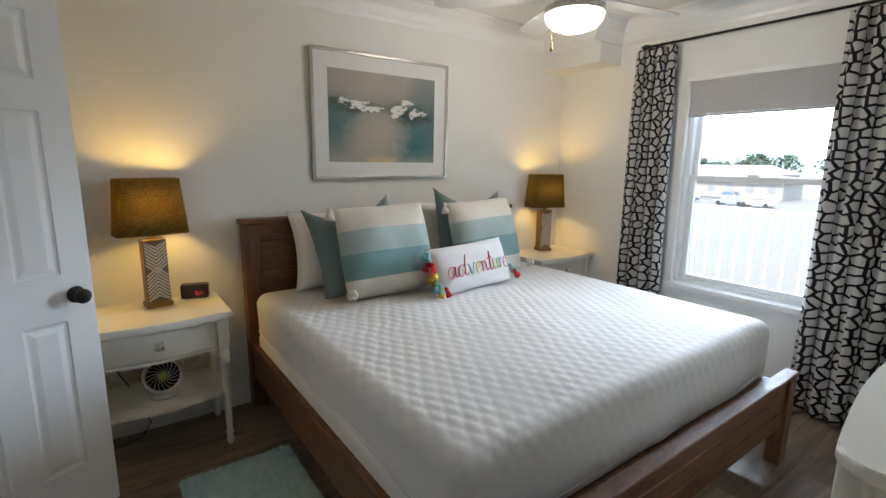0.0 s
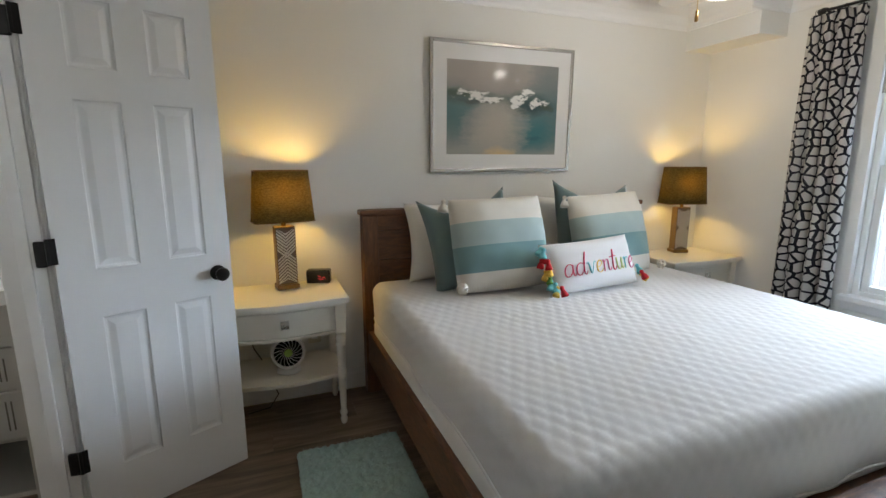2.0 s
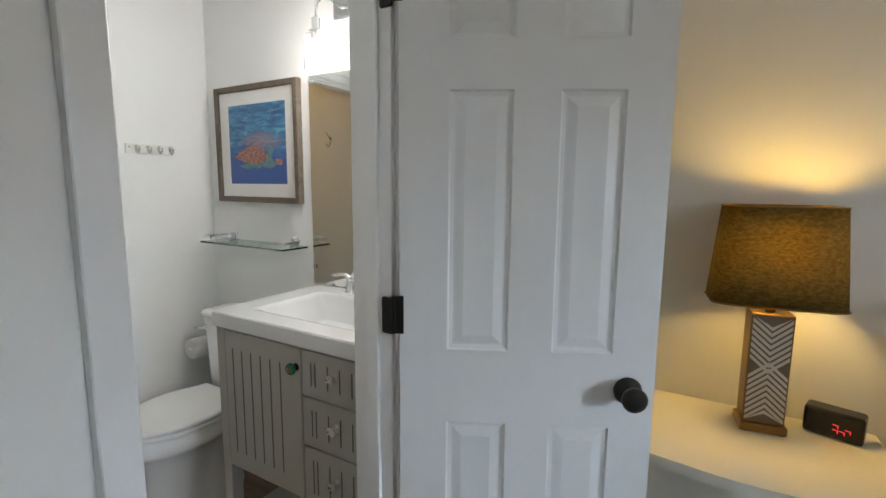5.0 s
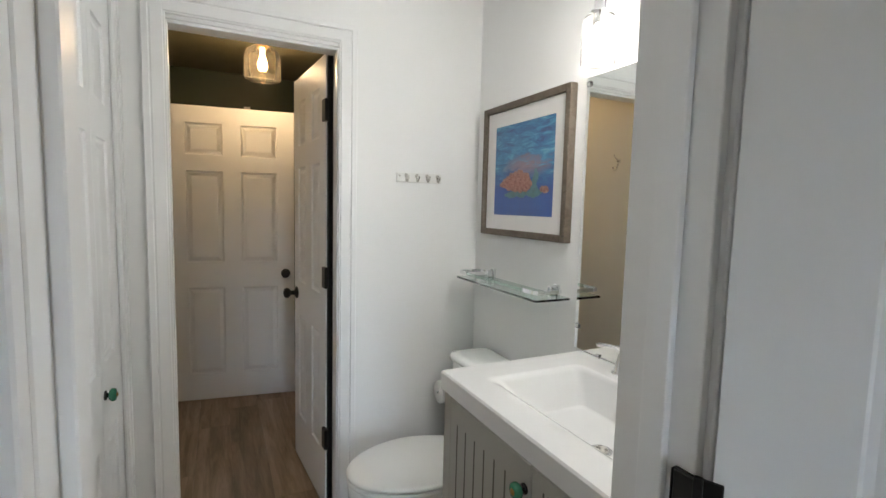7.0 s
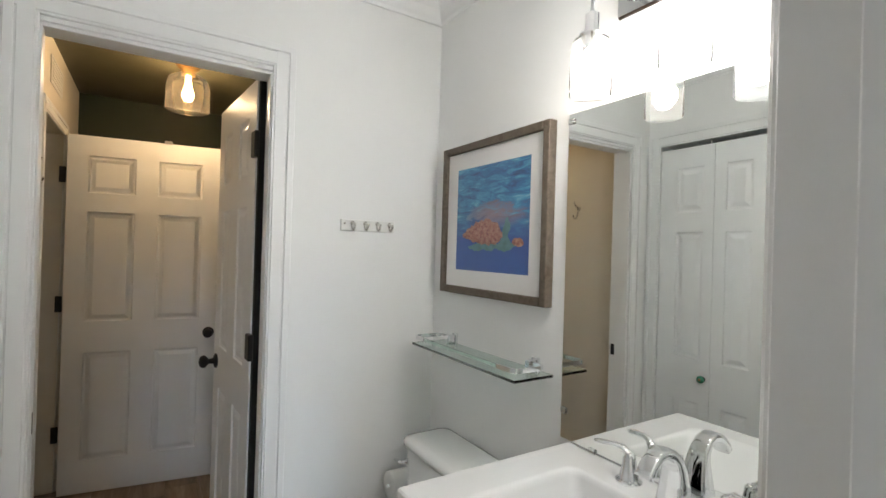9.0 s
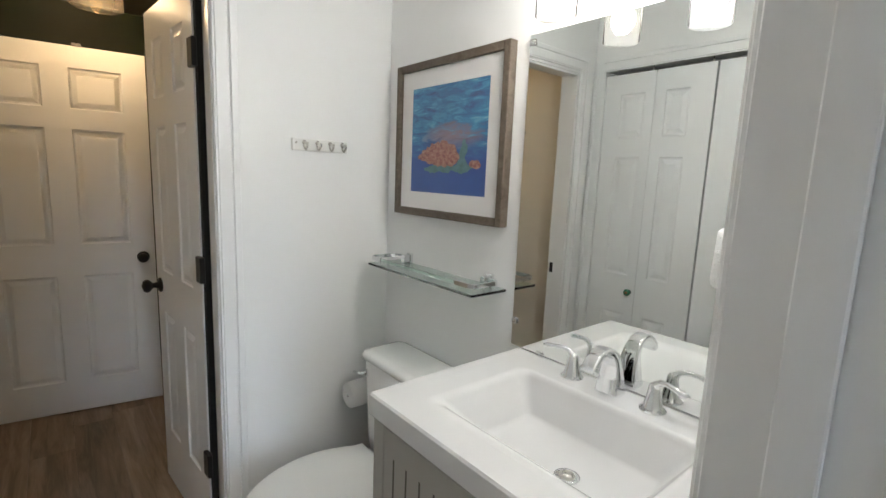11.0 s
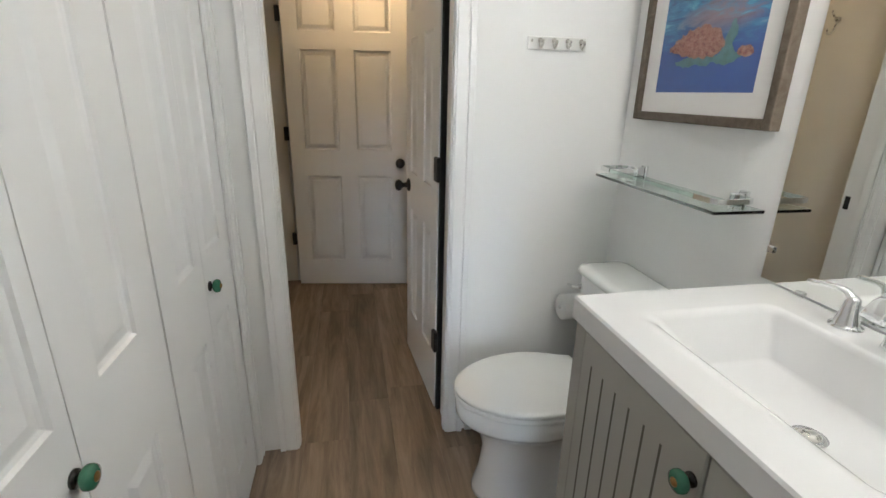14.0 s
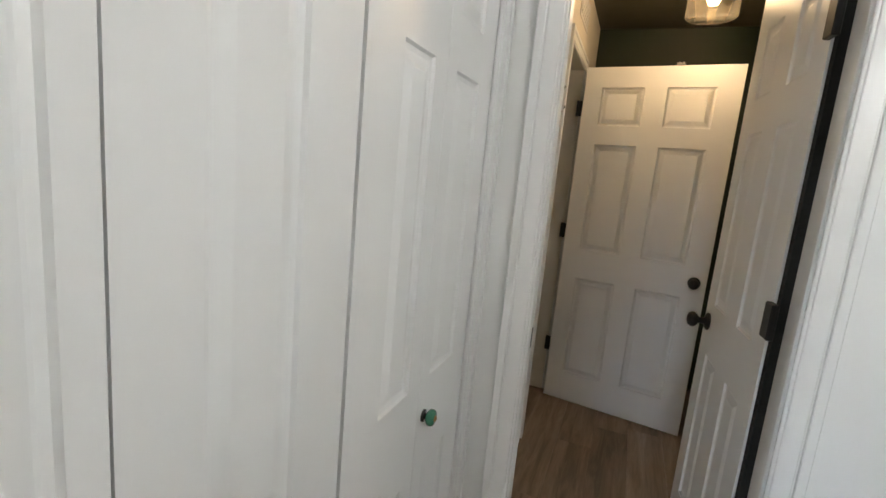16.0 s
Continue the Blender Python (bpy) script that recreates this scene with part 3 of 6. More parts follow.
casing("trim_closet", "x", YC, -1.833, -0.602, HEAD + 0.005, 1, "white casing round the closet opening", 0.0, 0.068)
casing("trim_hall_opening", "x", 1.84, -3.72, -3.10, 2.04, 1, "white casing round a hall doorway")
# closet depth gets its shade from the near-black colour
structure("closet_interior", boxes((-1.88, 1.2, -0.02, -0.6, 1.22, 2.4), (-1.9, 1.2, -0.02, -1.885, 1.76, 2.4), (-0.6, 1.2, -0.02, -0.58, 1.76, 2.4)), DARK, "inside of the closet, coloured near-black for its shade")


# ---- doors ----
def leaf_mesh(w, h, t, cols, rows):
    """A moulded panel door: hinge edge at x 0, faces at y 0 and t."""
    b = bmesh.new()
    xs = sorted({0, w, *[v for c in cols for v in c]})
    zs = sorted({0, h, *[v for r in rows for v in r]})
    way = 1 if t > 0 else -1
    for y, s in ((0.0, way), (t, -way)):
        for i in range(len(xs) - 1):
            for j in range(len(zs) - 1):
                x0, x1, z0, z1 = xs[i], xs[i + 1], zs[j], zs[j + 1]
                if not ((x0, x1) in cols and (z0, z1) in rows):
                    b.faces.new([b.verts.new(p) for p in ((x0, y, z0), (x1, y, z0), (x1, y, z1), (x0, y, z1))])
                    continue
                rings = []
                for inset, d in ((0, 0), (0.004, 0.006), (0.012, 0.008), (0.016, 0.0075), (0.034, 0.002), (0.036, 0.0015)):
                    yy = y + s * d
                    rings.append([b.verts.new(p) for p in ((x0 + inset, yy, z0 + inset), (x1 - inset, yy, z0 + inset), (x1 - inset, yy, z1 - inset), (x0 + inset, yy, z1 - inset))])
                for p, q in zip(rings, rings[1:]):
                    for k in range(4):
                        b.faces.new((p[k], p[(k + 1) % 4], q[(k + 1) % 4], q[k]))
                b.faces.new(rings[-1])
    for x in (0, w):
        b.faces.new([b.verts.new(p) for p in ((x, 0, 0), (x, t, 0), (x, t, h), (x, 0, h))])
    for z in (0, h):
        b.faces.new([b.verts.new(p) for p in ((0, 0, z), (w, 0, z), (w, t, z), (0, t, z))])
    bmesh.ops.remove_doubles(b, verts=b.verts, dist=1e-5)
    return b


ROWS6 = [(0.255, 0.805), (0.985, 1.575), (1.685, 1.905)]


def knob_at(parent, x, z, t, both=True, material=BLACK):
    for s, y in ((-1, 0.0), (1, t)) if both else ((-1, 0.0),):
        m = pose(x, y, z, 90 if s < 0 else -90)
        k = part("knob", lathe([(0.031, 0.0), (0.032, 0.005), (0.026, 0.010), (0.013, 0.014), (0.011, 0.032), (0.019, 0.038), (0.027, 0.047), (0.028, 0.056), (0.022, 0.066), (0.008, 0.071), (0, 0.0715)], 24), material, parent, "", True, m)
    return k


def panel_door(name, m, w, h, t, cols, label, knobs, rows=ROWS6):
    d = tagged(thing(name, m, label, "door"), kind="structure")
    part("leaf", leaf_mesh(w, h, t, cols, rows), DOORP, d)
    for x, z in knobs:
        knob_at(d, x, z, t)
    return d


# bathroom door, standing open into the bedroom
door_1 = panel_door("door_1", pose(-0.301, 2.635, 0.012, 0, 0, 26.6), 0.586, 2.025, 0.035, [(0.111, 0.251), (0.351, 0.489)], "white six-panel bathroom door standing open into the bedroom, black knob", [(0.526, 0.905)], [(0.222, 0.811), (0.988, 1.572), (1.677, 1.90)])
for z in (0.285, 1.068, 1.80):
    hinge = part("hinge", boxes((-0.016, -0.002, z - 0.045, 0.010, 0.0015, z + 0.045), (-0.019, -0.006, z - 0.045, -0.009, 0.004, z + 0.045), bevel=0.0012), BLACK, door_1)
part("latch_plate", boxes((0.5861, 0.006, 0.885, 0.5875, 0.029, 0.945), bevel=0.0005), NICKEL, door_1, "small nickel latch plate")
# leaves of the same hinges on the jamb
for z in (0.292, 1.073, 1.805):
    tagged(part("hinge_plate", boxes((-0.353, 2.6365, z - 0.044, -0.3185, 2.6405, z + 0.044), bevel=0.004), BLACK), "matt black hinge plate screwed to the door jamb", "hinge", "jamb hinge plates")
# door between bathroom and hall, open into the hall
door_2 = panel_door("door_2", pose(-2.062, 2.585, 0.012, 0, 0, 184.8), 0.585, 2.025, -0.035, [(0.095, 0.232), (0.353, 0.49)], "white six-panel door standing open into the dim hall, black knob", [])
knob_at(door_2, 0.53, 0.915, 0.0, False).matrix_local = pose(0.53, 0.0, 0.915, -90)
knob_at(door_2, 0.53, 0.915, 0.0, False).matrix_local = pose(0.53, -0.035, 0.915, 90)
for z in (0.355, 1.085, 1.80):
    part("hinge", boxes((-0.036, -0.004, z - 0.058, 0.012, 0.014, z + 0.034), bevel=0.003), BLACK, door_2)
# strip added in the hinge gap, its black colour is the gap's shade
part("gap_strip", boxes((-0.024, -0.03, 0.0, -0.002, -0.006, 2.02)), DARK, door_2, "black strip standing in for the shade of the hinge-side gap")
# far door, swung across the hall
door_3 = panel_door("door_3", pose(-3.635, 1.868, 0.008, 0, 0, 82.0), 0.795, 2.03, 0.04, [(0.10, 0.33), (0.445, 0.68)], "white six-panel door across the end of the hall, black hardware", [(0.735, 0.89)], [(0.185, 0.797), (0.975, 1.60), (1.707, 1.918)])
for z in (0.345, 1.075, 1.80):
    part("hinge", boxes((-0.034, -0.004, z - 0.045, -0.002, 0.004, z + 0.045), bevel=0.002), BLACK, door_3)
part("catch", boxes((0.47, -0.012, 2.031, 0.51, 0.02, 2.045), bevel=0.002), NICKEL, door_3, "small metal catch on the top edge")


# bifold closet doors
def bifold(x, w, panel, knob):
    d = tagged(thing("closet_door", pose(x, YC, 0.012), "white panelled bifold closet door leaf", "door", "bifold closet leaves"), kind="structure")
    b = leaf_mesh(w, 2.005, 0.03, [panel], [(0.17, 0.708), (0.923, 1.566), (1.67, 1.90)])
    bmesh.ops.translate(b, vec=(0, -0.03, 0), verts=b.verts)
    part("leaf", b, DOORP, d)
    if knob:
        part("rose", lathe([(0.014, 0), (0.014, 0.004), (0.007, 0.006), (0.007, 0.011)], 18), DARKPL, d, "dark metal rose", True, pose(knob, 0, 0.834, -90))
        part("knob", lathe([(0.007, 0.010), (0.015, 0.012), (0.0185, 0.017), (0.0185, 0.022), (0.0165, 0.027), (0.010, 0.029), (0, 0.0285)], 24), JADE, d, "green stone knob", True, pose(knob, 0, 0.834, -90))
        part("screw", lathe([(0.0075, 0.028), (0.0075, 0.030), (0.004, 0.0325), (0, 0.033)], 14), BRASS, d, "brass screw in the knob", True, pose(knob, 0, 0.834, -90))
    part("pivot", lathe([(0.004, 0), (0.004, 0.03)], 8), NICKEL, d, "", False, pose(w - 0.025, -0.015, 2.004))
    return d


for row in ((-1.830, 0.282, (0.093, 0.233), 0.250), (-1.546, 0.286, (0.056, 0.176), 0), (-1.250, 0.331, (0.105, 0.245), 0), (-0.916, 0.310, (0.032, 0.150), 0.022)):
    bifold(*row)


# ---- window, shade, curtains ----
win = tagged(thing("window_1", pose(XW + 0.06, 0, 0), "white vinyl single-hung window with bright daylight behind", "window"), kind="structure")
part("window_frame", boxes((-0.02, WY0, WZ0, 0.06, WY0 + 0.035, WZ1), (-0.02, WY1 - 0.035, WZ0, 0.06, WY1, WZ1), (-0.02, WY0 + 0.035, WZ1 - 0.035, 0.06, WY1 - 0.035, WZ1), (-0.02, WY0 + 0.035, WZ0, 0.06, WY1 - 0.035, WZ0 + 0.03), bevel=0.004), VINYL, win)
MEET = 1.335
part("sash", boxes((-0.01, WY0 + 0.036, WZ0 + 0.031, 0.02, WY0 + 0.075, MEET + 0.018), (-0.01, WY1 - 0.075, WZ0 + 0.031, 0.02, WY1 - 0.036, MEET + 0.018), (-0.011, WY0 + 0.0755, MEET - 0.02, 0.021, WY1 - 0.0755, MEET + 0.018), (-0.01, WY0 + 0.0755, WZ0 + 0.031, 0.02, WY1 - 0.0755, WZ0 + 0.065), bevel=0.004), VINYL, win, "lower sash")
part("sash", boxes((0.024, WY0 + 0.036, MEET - 0.01, 0.05, WY0 + 0.07, WZ1 - 0.036), (0.024, WY1 - 0.07, MEET - 0.01, 0.05, WY1 - 0.036, WZ1 - 0.036), (0.0245, WY0 + 0.0705, MEET - 0.012, 0.0505, WY1 - 0.0705, MEET + 0.02), (0.024, WY0 + 0.0705, WZ1 - 0.07, 0.05, WY1 - 0.0705, WZ1 - 0.036), bevel=0.004), VINYL, win, "upper sash")
for z0, z1, x in ((WZ0 + 0.062, MEET - 0.018, 0.005), (MEET + 0.016, WZ1 - 0.068, 0.037)):
    pane = part("pane", boxes((x, WY0 + 0.068, z0, x + 0.004, WY1 - 0.068, z1)), GLASS, win)
    pane.visible_shadow = False
part("window_sill", boxes((-0.11, WY0 - 0.03, WZ0 - 0.03, -0.021, WY1 + 0.03, WZ0 + 0.004), (-0.073, WY0 - 0.02, WZ0 - 0.085, -0.06, WY1 + 0.02, WZ0 - 0.0305), bevel=0.005, seg=2), TRIM, win)
part("lock", boxes((-0.022, 1.90, MEET + 0.0185, 0.01, 1.96, MEET + 0.032), bevel=0.003), VINYL, win)

shade = thing("roller_shade", pose(XW, 0, 0), "grey geometric patterned roller shade, mostly rolled up over the window", "window shade")
part("cassette", boxes((-0.006, 1.525, 1.965, 0.045, 2.375, 1.998), bevel=0.006), WHITEPL, shade)
part("cloth", boxes((0.006, 1.545, 1.752, 0.010, 2.352, 1.966)), ROLLER, shade)
part("bottom_bar", boxes((0.003, 1.545, 1.735, 0.013, 2.352, 1.7515), bevel=0.003), ROLLER, shade)

rod = thing("curtain_rod", pose(XW - 0.085, 0, 2.222), "thin black metal curtain rod over the window", "curtain rod")
part("pole", lathe([(0.008, 0), (0.008, 1.62)], 14), BLACK, rod, "", True, pose(0, 2.655, 0, 90))
for y in (2.65, 1.04):
    part("finial", lathe([(0.008, -0.03), (0.014, -0.022), (0.018, 0), (0.014, 0.022), (0.006, 0.03), (0, 0.031)], 16), BLACK, rod, "", True, pose(0, y, 0, 90 if y < 2 else -90))
    yb = y - 0.035 if y > 2 else y + 0.035
    part("bracket", boxes((-0.006, yb - 0.006, -0.012, 0.083, yb + 0.006, -0.0082), (0.079, yb - 0.012, -0.04, 0.0835, yb + 0.012, 0.02), bevel=0.001), BLACK, rod)


def curtain(y0, y1, folds, seed, label, flare):
    rnd = random.Random(seed)
    n, rows = folds * 14, 26
    top = 2.205
    me_b = bmesh.new()
    uvs, grid = {}, []
    amp = [rnd.uniform(0.75, 1.2) for _ in range(folds + 1)]
    for j in range(rows + 1):
        f = j / rows
        z = top - f * (top - 0.02)
        row, arc, last = [], 0.0, None
        for i in range(n + 1):
            u = i / n
            ph = u * folds * 2 * math.pi + 0.5 * math.sin(f * 3 + seed)
            a = 0.030 * amp[int(u * folds)] * (0.75 + 0.5 * f)
            w = 1 + flare * f
            y = y0 + (u - 0.5) * (y1 - y0) * w + (y1 - y0) / 2 + 0.010 * math.sin(2 * ph + f * 2)
            x = -0.088 + a * math.cos(ph) + 0.006 * math.sin(7 * f + u * 9)
            if last:
                arc += math.hypot(x - last[0], y - last[1])
            last = (x, y)
            v = me_b.verts.new((x, y, z))
            uvs[v] = (i / n * folds * 0.155, z)
            row.append(v)
        grid.append(row)
    layer = me_b.loops.layers.uv.new("UVMap")
    for a, b in zip(grid, grid[1:]):
        for k in range(n):
            f = me_b.faces.new((a[k], a[k + 1], b[k + 1], b[k]))
            f.smooth = True
            for lp in f.loops:
                lp[layer].uv = uvs[lp.vert]
    c = thing("curtain", pose(XW, 0, 0), label, "curtain", "window curtains")
    ob = part("cloth", me_b, CURTAIN, c)
    sol = ob.modifiers.new("thickness", "SOLIDIFY")
    sol.thickness = 0.003
    for k in range(folds):
        y = y0 + (k + 0.5) / folds * (y1 - y0)
        part("ring", tube([(-0.085 + 0.014 * math.cos(a), y, 2.218 + 0.014 * math.sin(a)) for a in [2 * math.pi * q / 12 for q in range(13)]], 0.002, 6), BLACK, c, "", True)
    return c


curtain(2.42, 2.72, 4, 1, "black and white trellis print curtain hanging beside the window, drawn open", 0.28)
curtain(1.10, 1.53, 5, 2, "black and white trellis print curtain hanging beside the dresser, drawn open", 0.12)

# ---- ceiling fan ----
fan = thing("ceiling_fan", pose(2.33, 2.36, 0), "white five-blade ceiling fan with a lit opal glass bowl", "ceiling fan")
part("canopy", lathe([(0.07, 2.44), (0.07, 2.42), (0.045, 2.385), (0.03, 2.38), (0.03, 2.36)][::-1], 28), WHITEPL, fan, "", True)
part("motor", lathe([(0.05, 2.225), (0.105, 2.235), (0.125, 2.27), (0.12, 2.32), (0.07, 2.355), (0.03, 2.36)], 32), WHITEPL, fan, "", True)
part("light_ring", lathe([(0.145, 2.17), (0.153, 2.175), (0.153, 2.2), (0.06, 2.224)], 32), NICKEL, fan, "", True)
bowl = part("bowl", lathe([(0, 2.085), (0.06, 2.089), (0.115, 2.108), (0.143, 2.14), (0.15, 2.17)], 32), DOME, fan, "lit opal glass bowl", True)
bowl.visible_shadow = False
for k in range(5):
    a = 63 + 72 * k
    bl = bmesh.new()
    prof = [(0.16, 0.05), (0.2, 0.06), (0.4, 0.074), (0.64, 0.08), (0.70, 0.068), (0.73, 0.03)]
    out = [(x, w) for x, w in prof] + [(x, -w) for x, w in prof[::-1]]
    merge(bl, prism(out, -0.004, 0.004, 0.002))
    part("blade", bl, WHITEPL, fan, "", False, pose(0, 0, 2.262, 0, 0, a) @ pose(0, 0, 0, 9))
    part("blade_arm", boxes((0.1, -0.018, 2.252, 0.2, 0.018, 2.258), bevel=0.002), WHITEPL, fan, "", False, pose(0, 0, 0, 0, 0, a))
part("pull_chain", tube([(-0.10, 0.045, 2.19), (-0.105, 0.05, 2.1), (-0.105, 0.05, 2.03)], 0.0016, 6), plain("pale_brass_chain", (0.6, 0.45, 0.18), 0.35, metal=0.6), fan)
part("chain_pull", lathe([(0.002, 0.05), (0.006, 0.045), (0.006, 0.03), (0.008, 0.02), (0.008, 0.004), (0.003, 0)][::-1], 12), BRASS, fan, "brass pull", True, pose(-0.105, 0.05, 1.985))


# ---- pictures ----
def picture(name, m, w, h, rail, depth, mat_in, frame_mat, art_mat, label):
    """Hangs in its own x-z plane, facing -y, back at y 0."""
    p = thing(name, m, label, "picture")
    for k, r in enumerate(((-w / 2, -depth, -h / 2, -w / 2 + rail, 0, h / 2), (w / 2 - rail, -depth, -h / 2, w / 2, 0, h / 2), (-w / 2 + rail, -depth, h / 2 - rail, w / 2 - rail, 0, h / 2), (-w / 2 + rail, -depth, -h / 2, w / 2 - rail, 0, -h / 2 + rail))):
        part("frame_rail", boxes(r, bevel=0.003, seg=2), frame_mat, p)
    iw, ih = w / 2 - rail, h / 2 - rail
    aw, ah = iw - mat_in, ih - mat_in
    outer = [(-iw, -ih), (iw, -ih), (iw, ih), (-iw, ih)]
    inner = [(-aw, -ah), (aw, -ah), (aw, ah), (-aw, ah)]
    ring = bmesh.new()
    loops = [[ring.verts.new((x, y, z)) for x, z in path] for path, y in ((outer, -depth * 0.4), (outer, -depth * 0.55), (inner, -depth * 0.55), (inner, -depth * 0.4))]
    for k in range(4):
        for lp, lq in zip(loops, loops[1:] + loops[:1]):
            ring.faces.new((lp[k], lp[(k + 1) % 4], lq[(k + 1) % 4], lq[k]))
    part("mat", ring, MATBOARD, p, "white mat")
    part("print", boxes((-aw, -depth * 0.5, -ah, aw, -depth * 0.35, ah)), art_mat, p)
    return p


picture("picture", pose(1.816, YN - 0.007, 1.694, 1.0), 0.988, 0.766, 0.02, 0.024, 0.088, SILVER, CLOUDS, "large grey and teal cloudscape in a silver frame above the bed")
sea = picture("picture", pose(-1.537, YB - 0.001, 1.5595), 0.564, 0.534, 0.026, 0.03, 0.060, BROWNFRAME, SEA, "framed blue underwater print with a coral-red shape, brown wood frame")


def blob(outline, y, thick, material, name, parent):
    b = loft([[(x, y, z) for x, z in outline], [(x, y - thick, z) for x, z in outline]])
    part(name, b, material, parent)


def oval(cx, cz, a, b, turn=0, n=20, wob=0.0):
    return [(cx + a * math.cos(t) * math.cos(turn) - b * math.sin(t) * math.sin(turn), cz + a * math.cos(t) * math.sin(turn) + b * math.sin(t) * math.cos(turn) + wob * math.sin(3 * t)) for t in [2 * math.pi * k / n for k in range(n)]]


def ragged(outline, k, amp):
    return [(x + amp * noise.noise((x * 60 + k, z * 60, 1.0)), z + amp * noise.noise((x * 60, z * 60 + k, 2.0))) for x, z in outline]


SHELL = [(-0.160, -0.062), (-0.138, -0.046), (-0.112, -0.030), (-0.080, -0.016), (-0.045, -0.008), (-0.005, -0.008), (0.035, -0.020), (0.062, -0.040), (0.068, -0.066), (0.040, -0.086), (-0.005, -0.090), (-0.060, -0.084), (-0.110, -0.076)]
FLIPPER = [(0.052, -0.100), (0.064, -0.070), (0.076, -0.035), (0.084, -0.004), (0.098, -0.004), (0.104, -0.030), (0.098, -0.062), (0.112, -0.080), (0.140, -0.090), (0.118, -0.100), (0.085, -0.112)]


def eased(outline, n=5):
    """A closed outline run through rounder, as a smooth loop."""
    out, m = [], len(outline)
    for k in range(m):
        p0, p1, p2, p3 = (Vector((*outline[(k + d) % m], 0)) for d in (-1, 0, 1, 2))
        for j in range(n):
            t = j / n
            q = 0.5 * (2 * p1 + (p2 - p0) * t + (2 * p0 - 5 * p1 + 4 * p2 - p3) * t * t + (3 * p1 - p0 - 3 * p2 + p3) * t ** 3)
            out.append((q.x, q.y))
    return out


blob(ragged(oval(-0.015, -0.096, 0.110, 0.014, 0.02, 48), 1, 0.010), -0.0152, 0.0006, FINGREEN, "print_shape", sea)
blob(ragged(eased(FLIPPER), 5, 0.010), -0.0153, 0.0006, FINGREEN, "print_shape", sea)
blob(ragged(eased(SHELL), 2, 0.012), -0.0160, 0.0006, SHELLRED, "print_shape", sea)
blob(ragged(oval(0.146, -0.082, 0.028, 0.014, -0.1, 32), 3, 0.004), -0.0158, 0.0004, SHELLRED, "print_shape", sea)


# ---- bed ----
BX0, BX1, BY0, BY1 = 0.885, 2.875, 1.365, 3.40
bed = thing("bed", pose(0, 0, 0), "king bed frame of reclaimed brown wood with panelled headboard", "bed")
for x0, x1 in ((BX0, BX0 + 0.09), (BX1 - 0.09, BX1)):
    part("headboard_post", boxes((x0, 3.335, 0, x1, 3.415, 1.075), bevel=0.004), BEDWOOD_UP, bed)
part("headboard_cap", boxes((BX0 - 0.012, 3.325, 1.076, BX1 + 0.012, 3.425, 1.105), bevel=0.005), BEDWOOD, bed)
part("headboard_rail", boxes((BX0 + 0.0905, 3.345, 0.985, BX1 - 0.0905, 3.405, 1.0755), bevel=0.003), BEDWOOD, bed)
zp = 0.30
for k in range(4):
    part("headboard_panel", boxes((BX0 + 0.0905, 3.362, zp, BX1 - 0.0905, 3.395, zp + 0.168), bevel=0.003), BEDWOOD, bed)
    zp += 0.171
part("side_rail", boxes((BX0 + 0.012, 1.426, 0.20, BX0 + 0.047, 3.334, 0.392), bevel=0.004), wood("reclaimed_brown_wood_lengthwise", (0.075, 0.032, 0.016), (0.29, 0.125, 0.052), 0.42, (16, 3, 16)), bed)
part("side_rail", boxes((BX1 - 0.047, 1.426, 0.20, BX1 - 0.012, 3.334, 0.392), bevel=0.004), bpy.data.materials["reclaimed_brown_wood_lengthwise"], bed)
part("foot_cap", boxes((BX0 - 0.01, 1.352, 0.447, BX1 + 0.01, 1.412, 0.466), bevel=0.004), BEDWOOD, bed)
for k, (z0, z1) in enumerate(((0.20, 0.283), (0.286, 0.368), (0.371, 0.4465))):
    part("foot_panel", boxes((BX0 + 0.0805, 1.372, z0, BX1 - 0.0805, 1.402, z1), bevel=0.003), BEDWOOD, bed)
for x0, x1 in ((BX0, BX0 + 0.08), (BX1 - 0.08, BX1)):
    part("foot_post", boxes((x0, 1.358, 0, x1, 1.425, 0.4465), bevel=0.004), BEDWOOD_UP, bed)
part("bolt_plate", boxes((BX0 + 0.048, 3.318, 0.40, BX0 + 0.075, 3.333, 0.425), bevel=0.002), NICKEL, bed)
part("inner_rail", boxes((BX0 + 0.05, 1.4265, 0.24, BX1 - 0.05, 1.478, 0.41), bevel=0.003), BEDWOOD, bed)
part("slat_base", boxes((BX0 + 0.05, 1.479, 0.24, BX1 - 0.05, 3.33, 0.27)), BEDWOOD, bed)


def cushion_box(x0, y0, z0, x1, y1, z1, r, seg=4):
    return boxes((x0, y0, z0, x1, y1, z1), bevel=r, seg=seg)


tagged(part("box_spring", cushion_box(0.925, 1.485, 0.271, 2.835, 3.32, 0.47, 0.03), SHEET, None, "", True), "white fabric-covered box spring in the bed frame", "box spring")
tagged(part("mattress", cushion_box(0.935, 1.49, 0.472, 2.825, 3.318, 0.672, 0.05), SHEET, None, "", True), "thick mattress under the white quilt", "mattress")


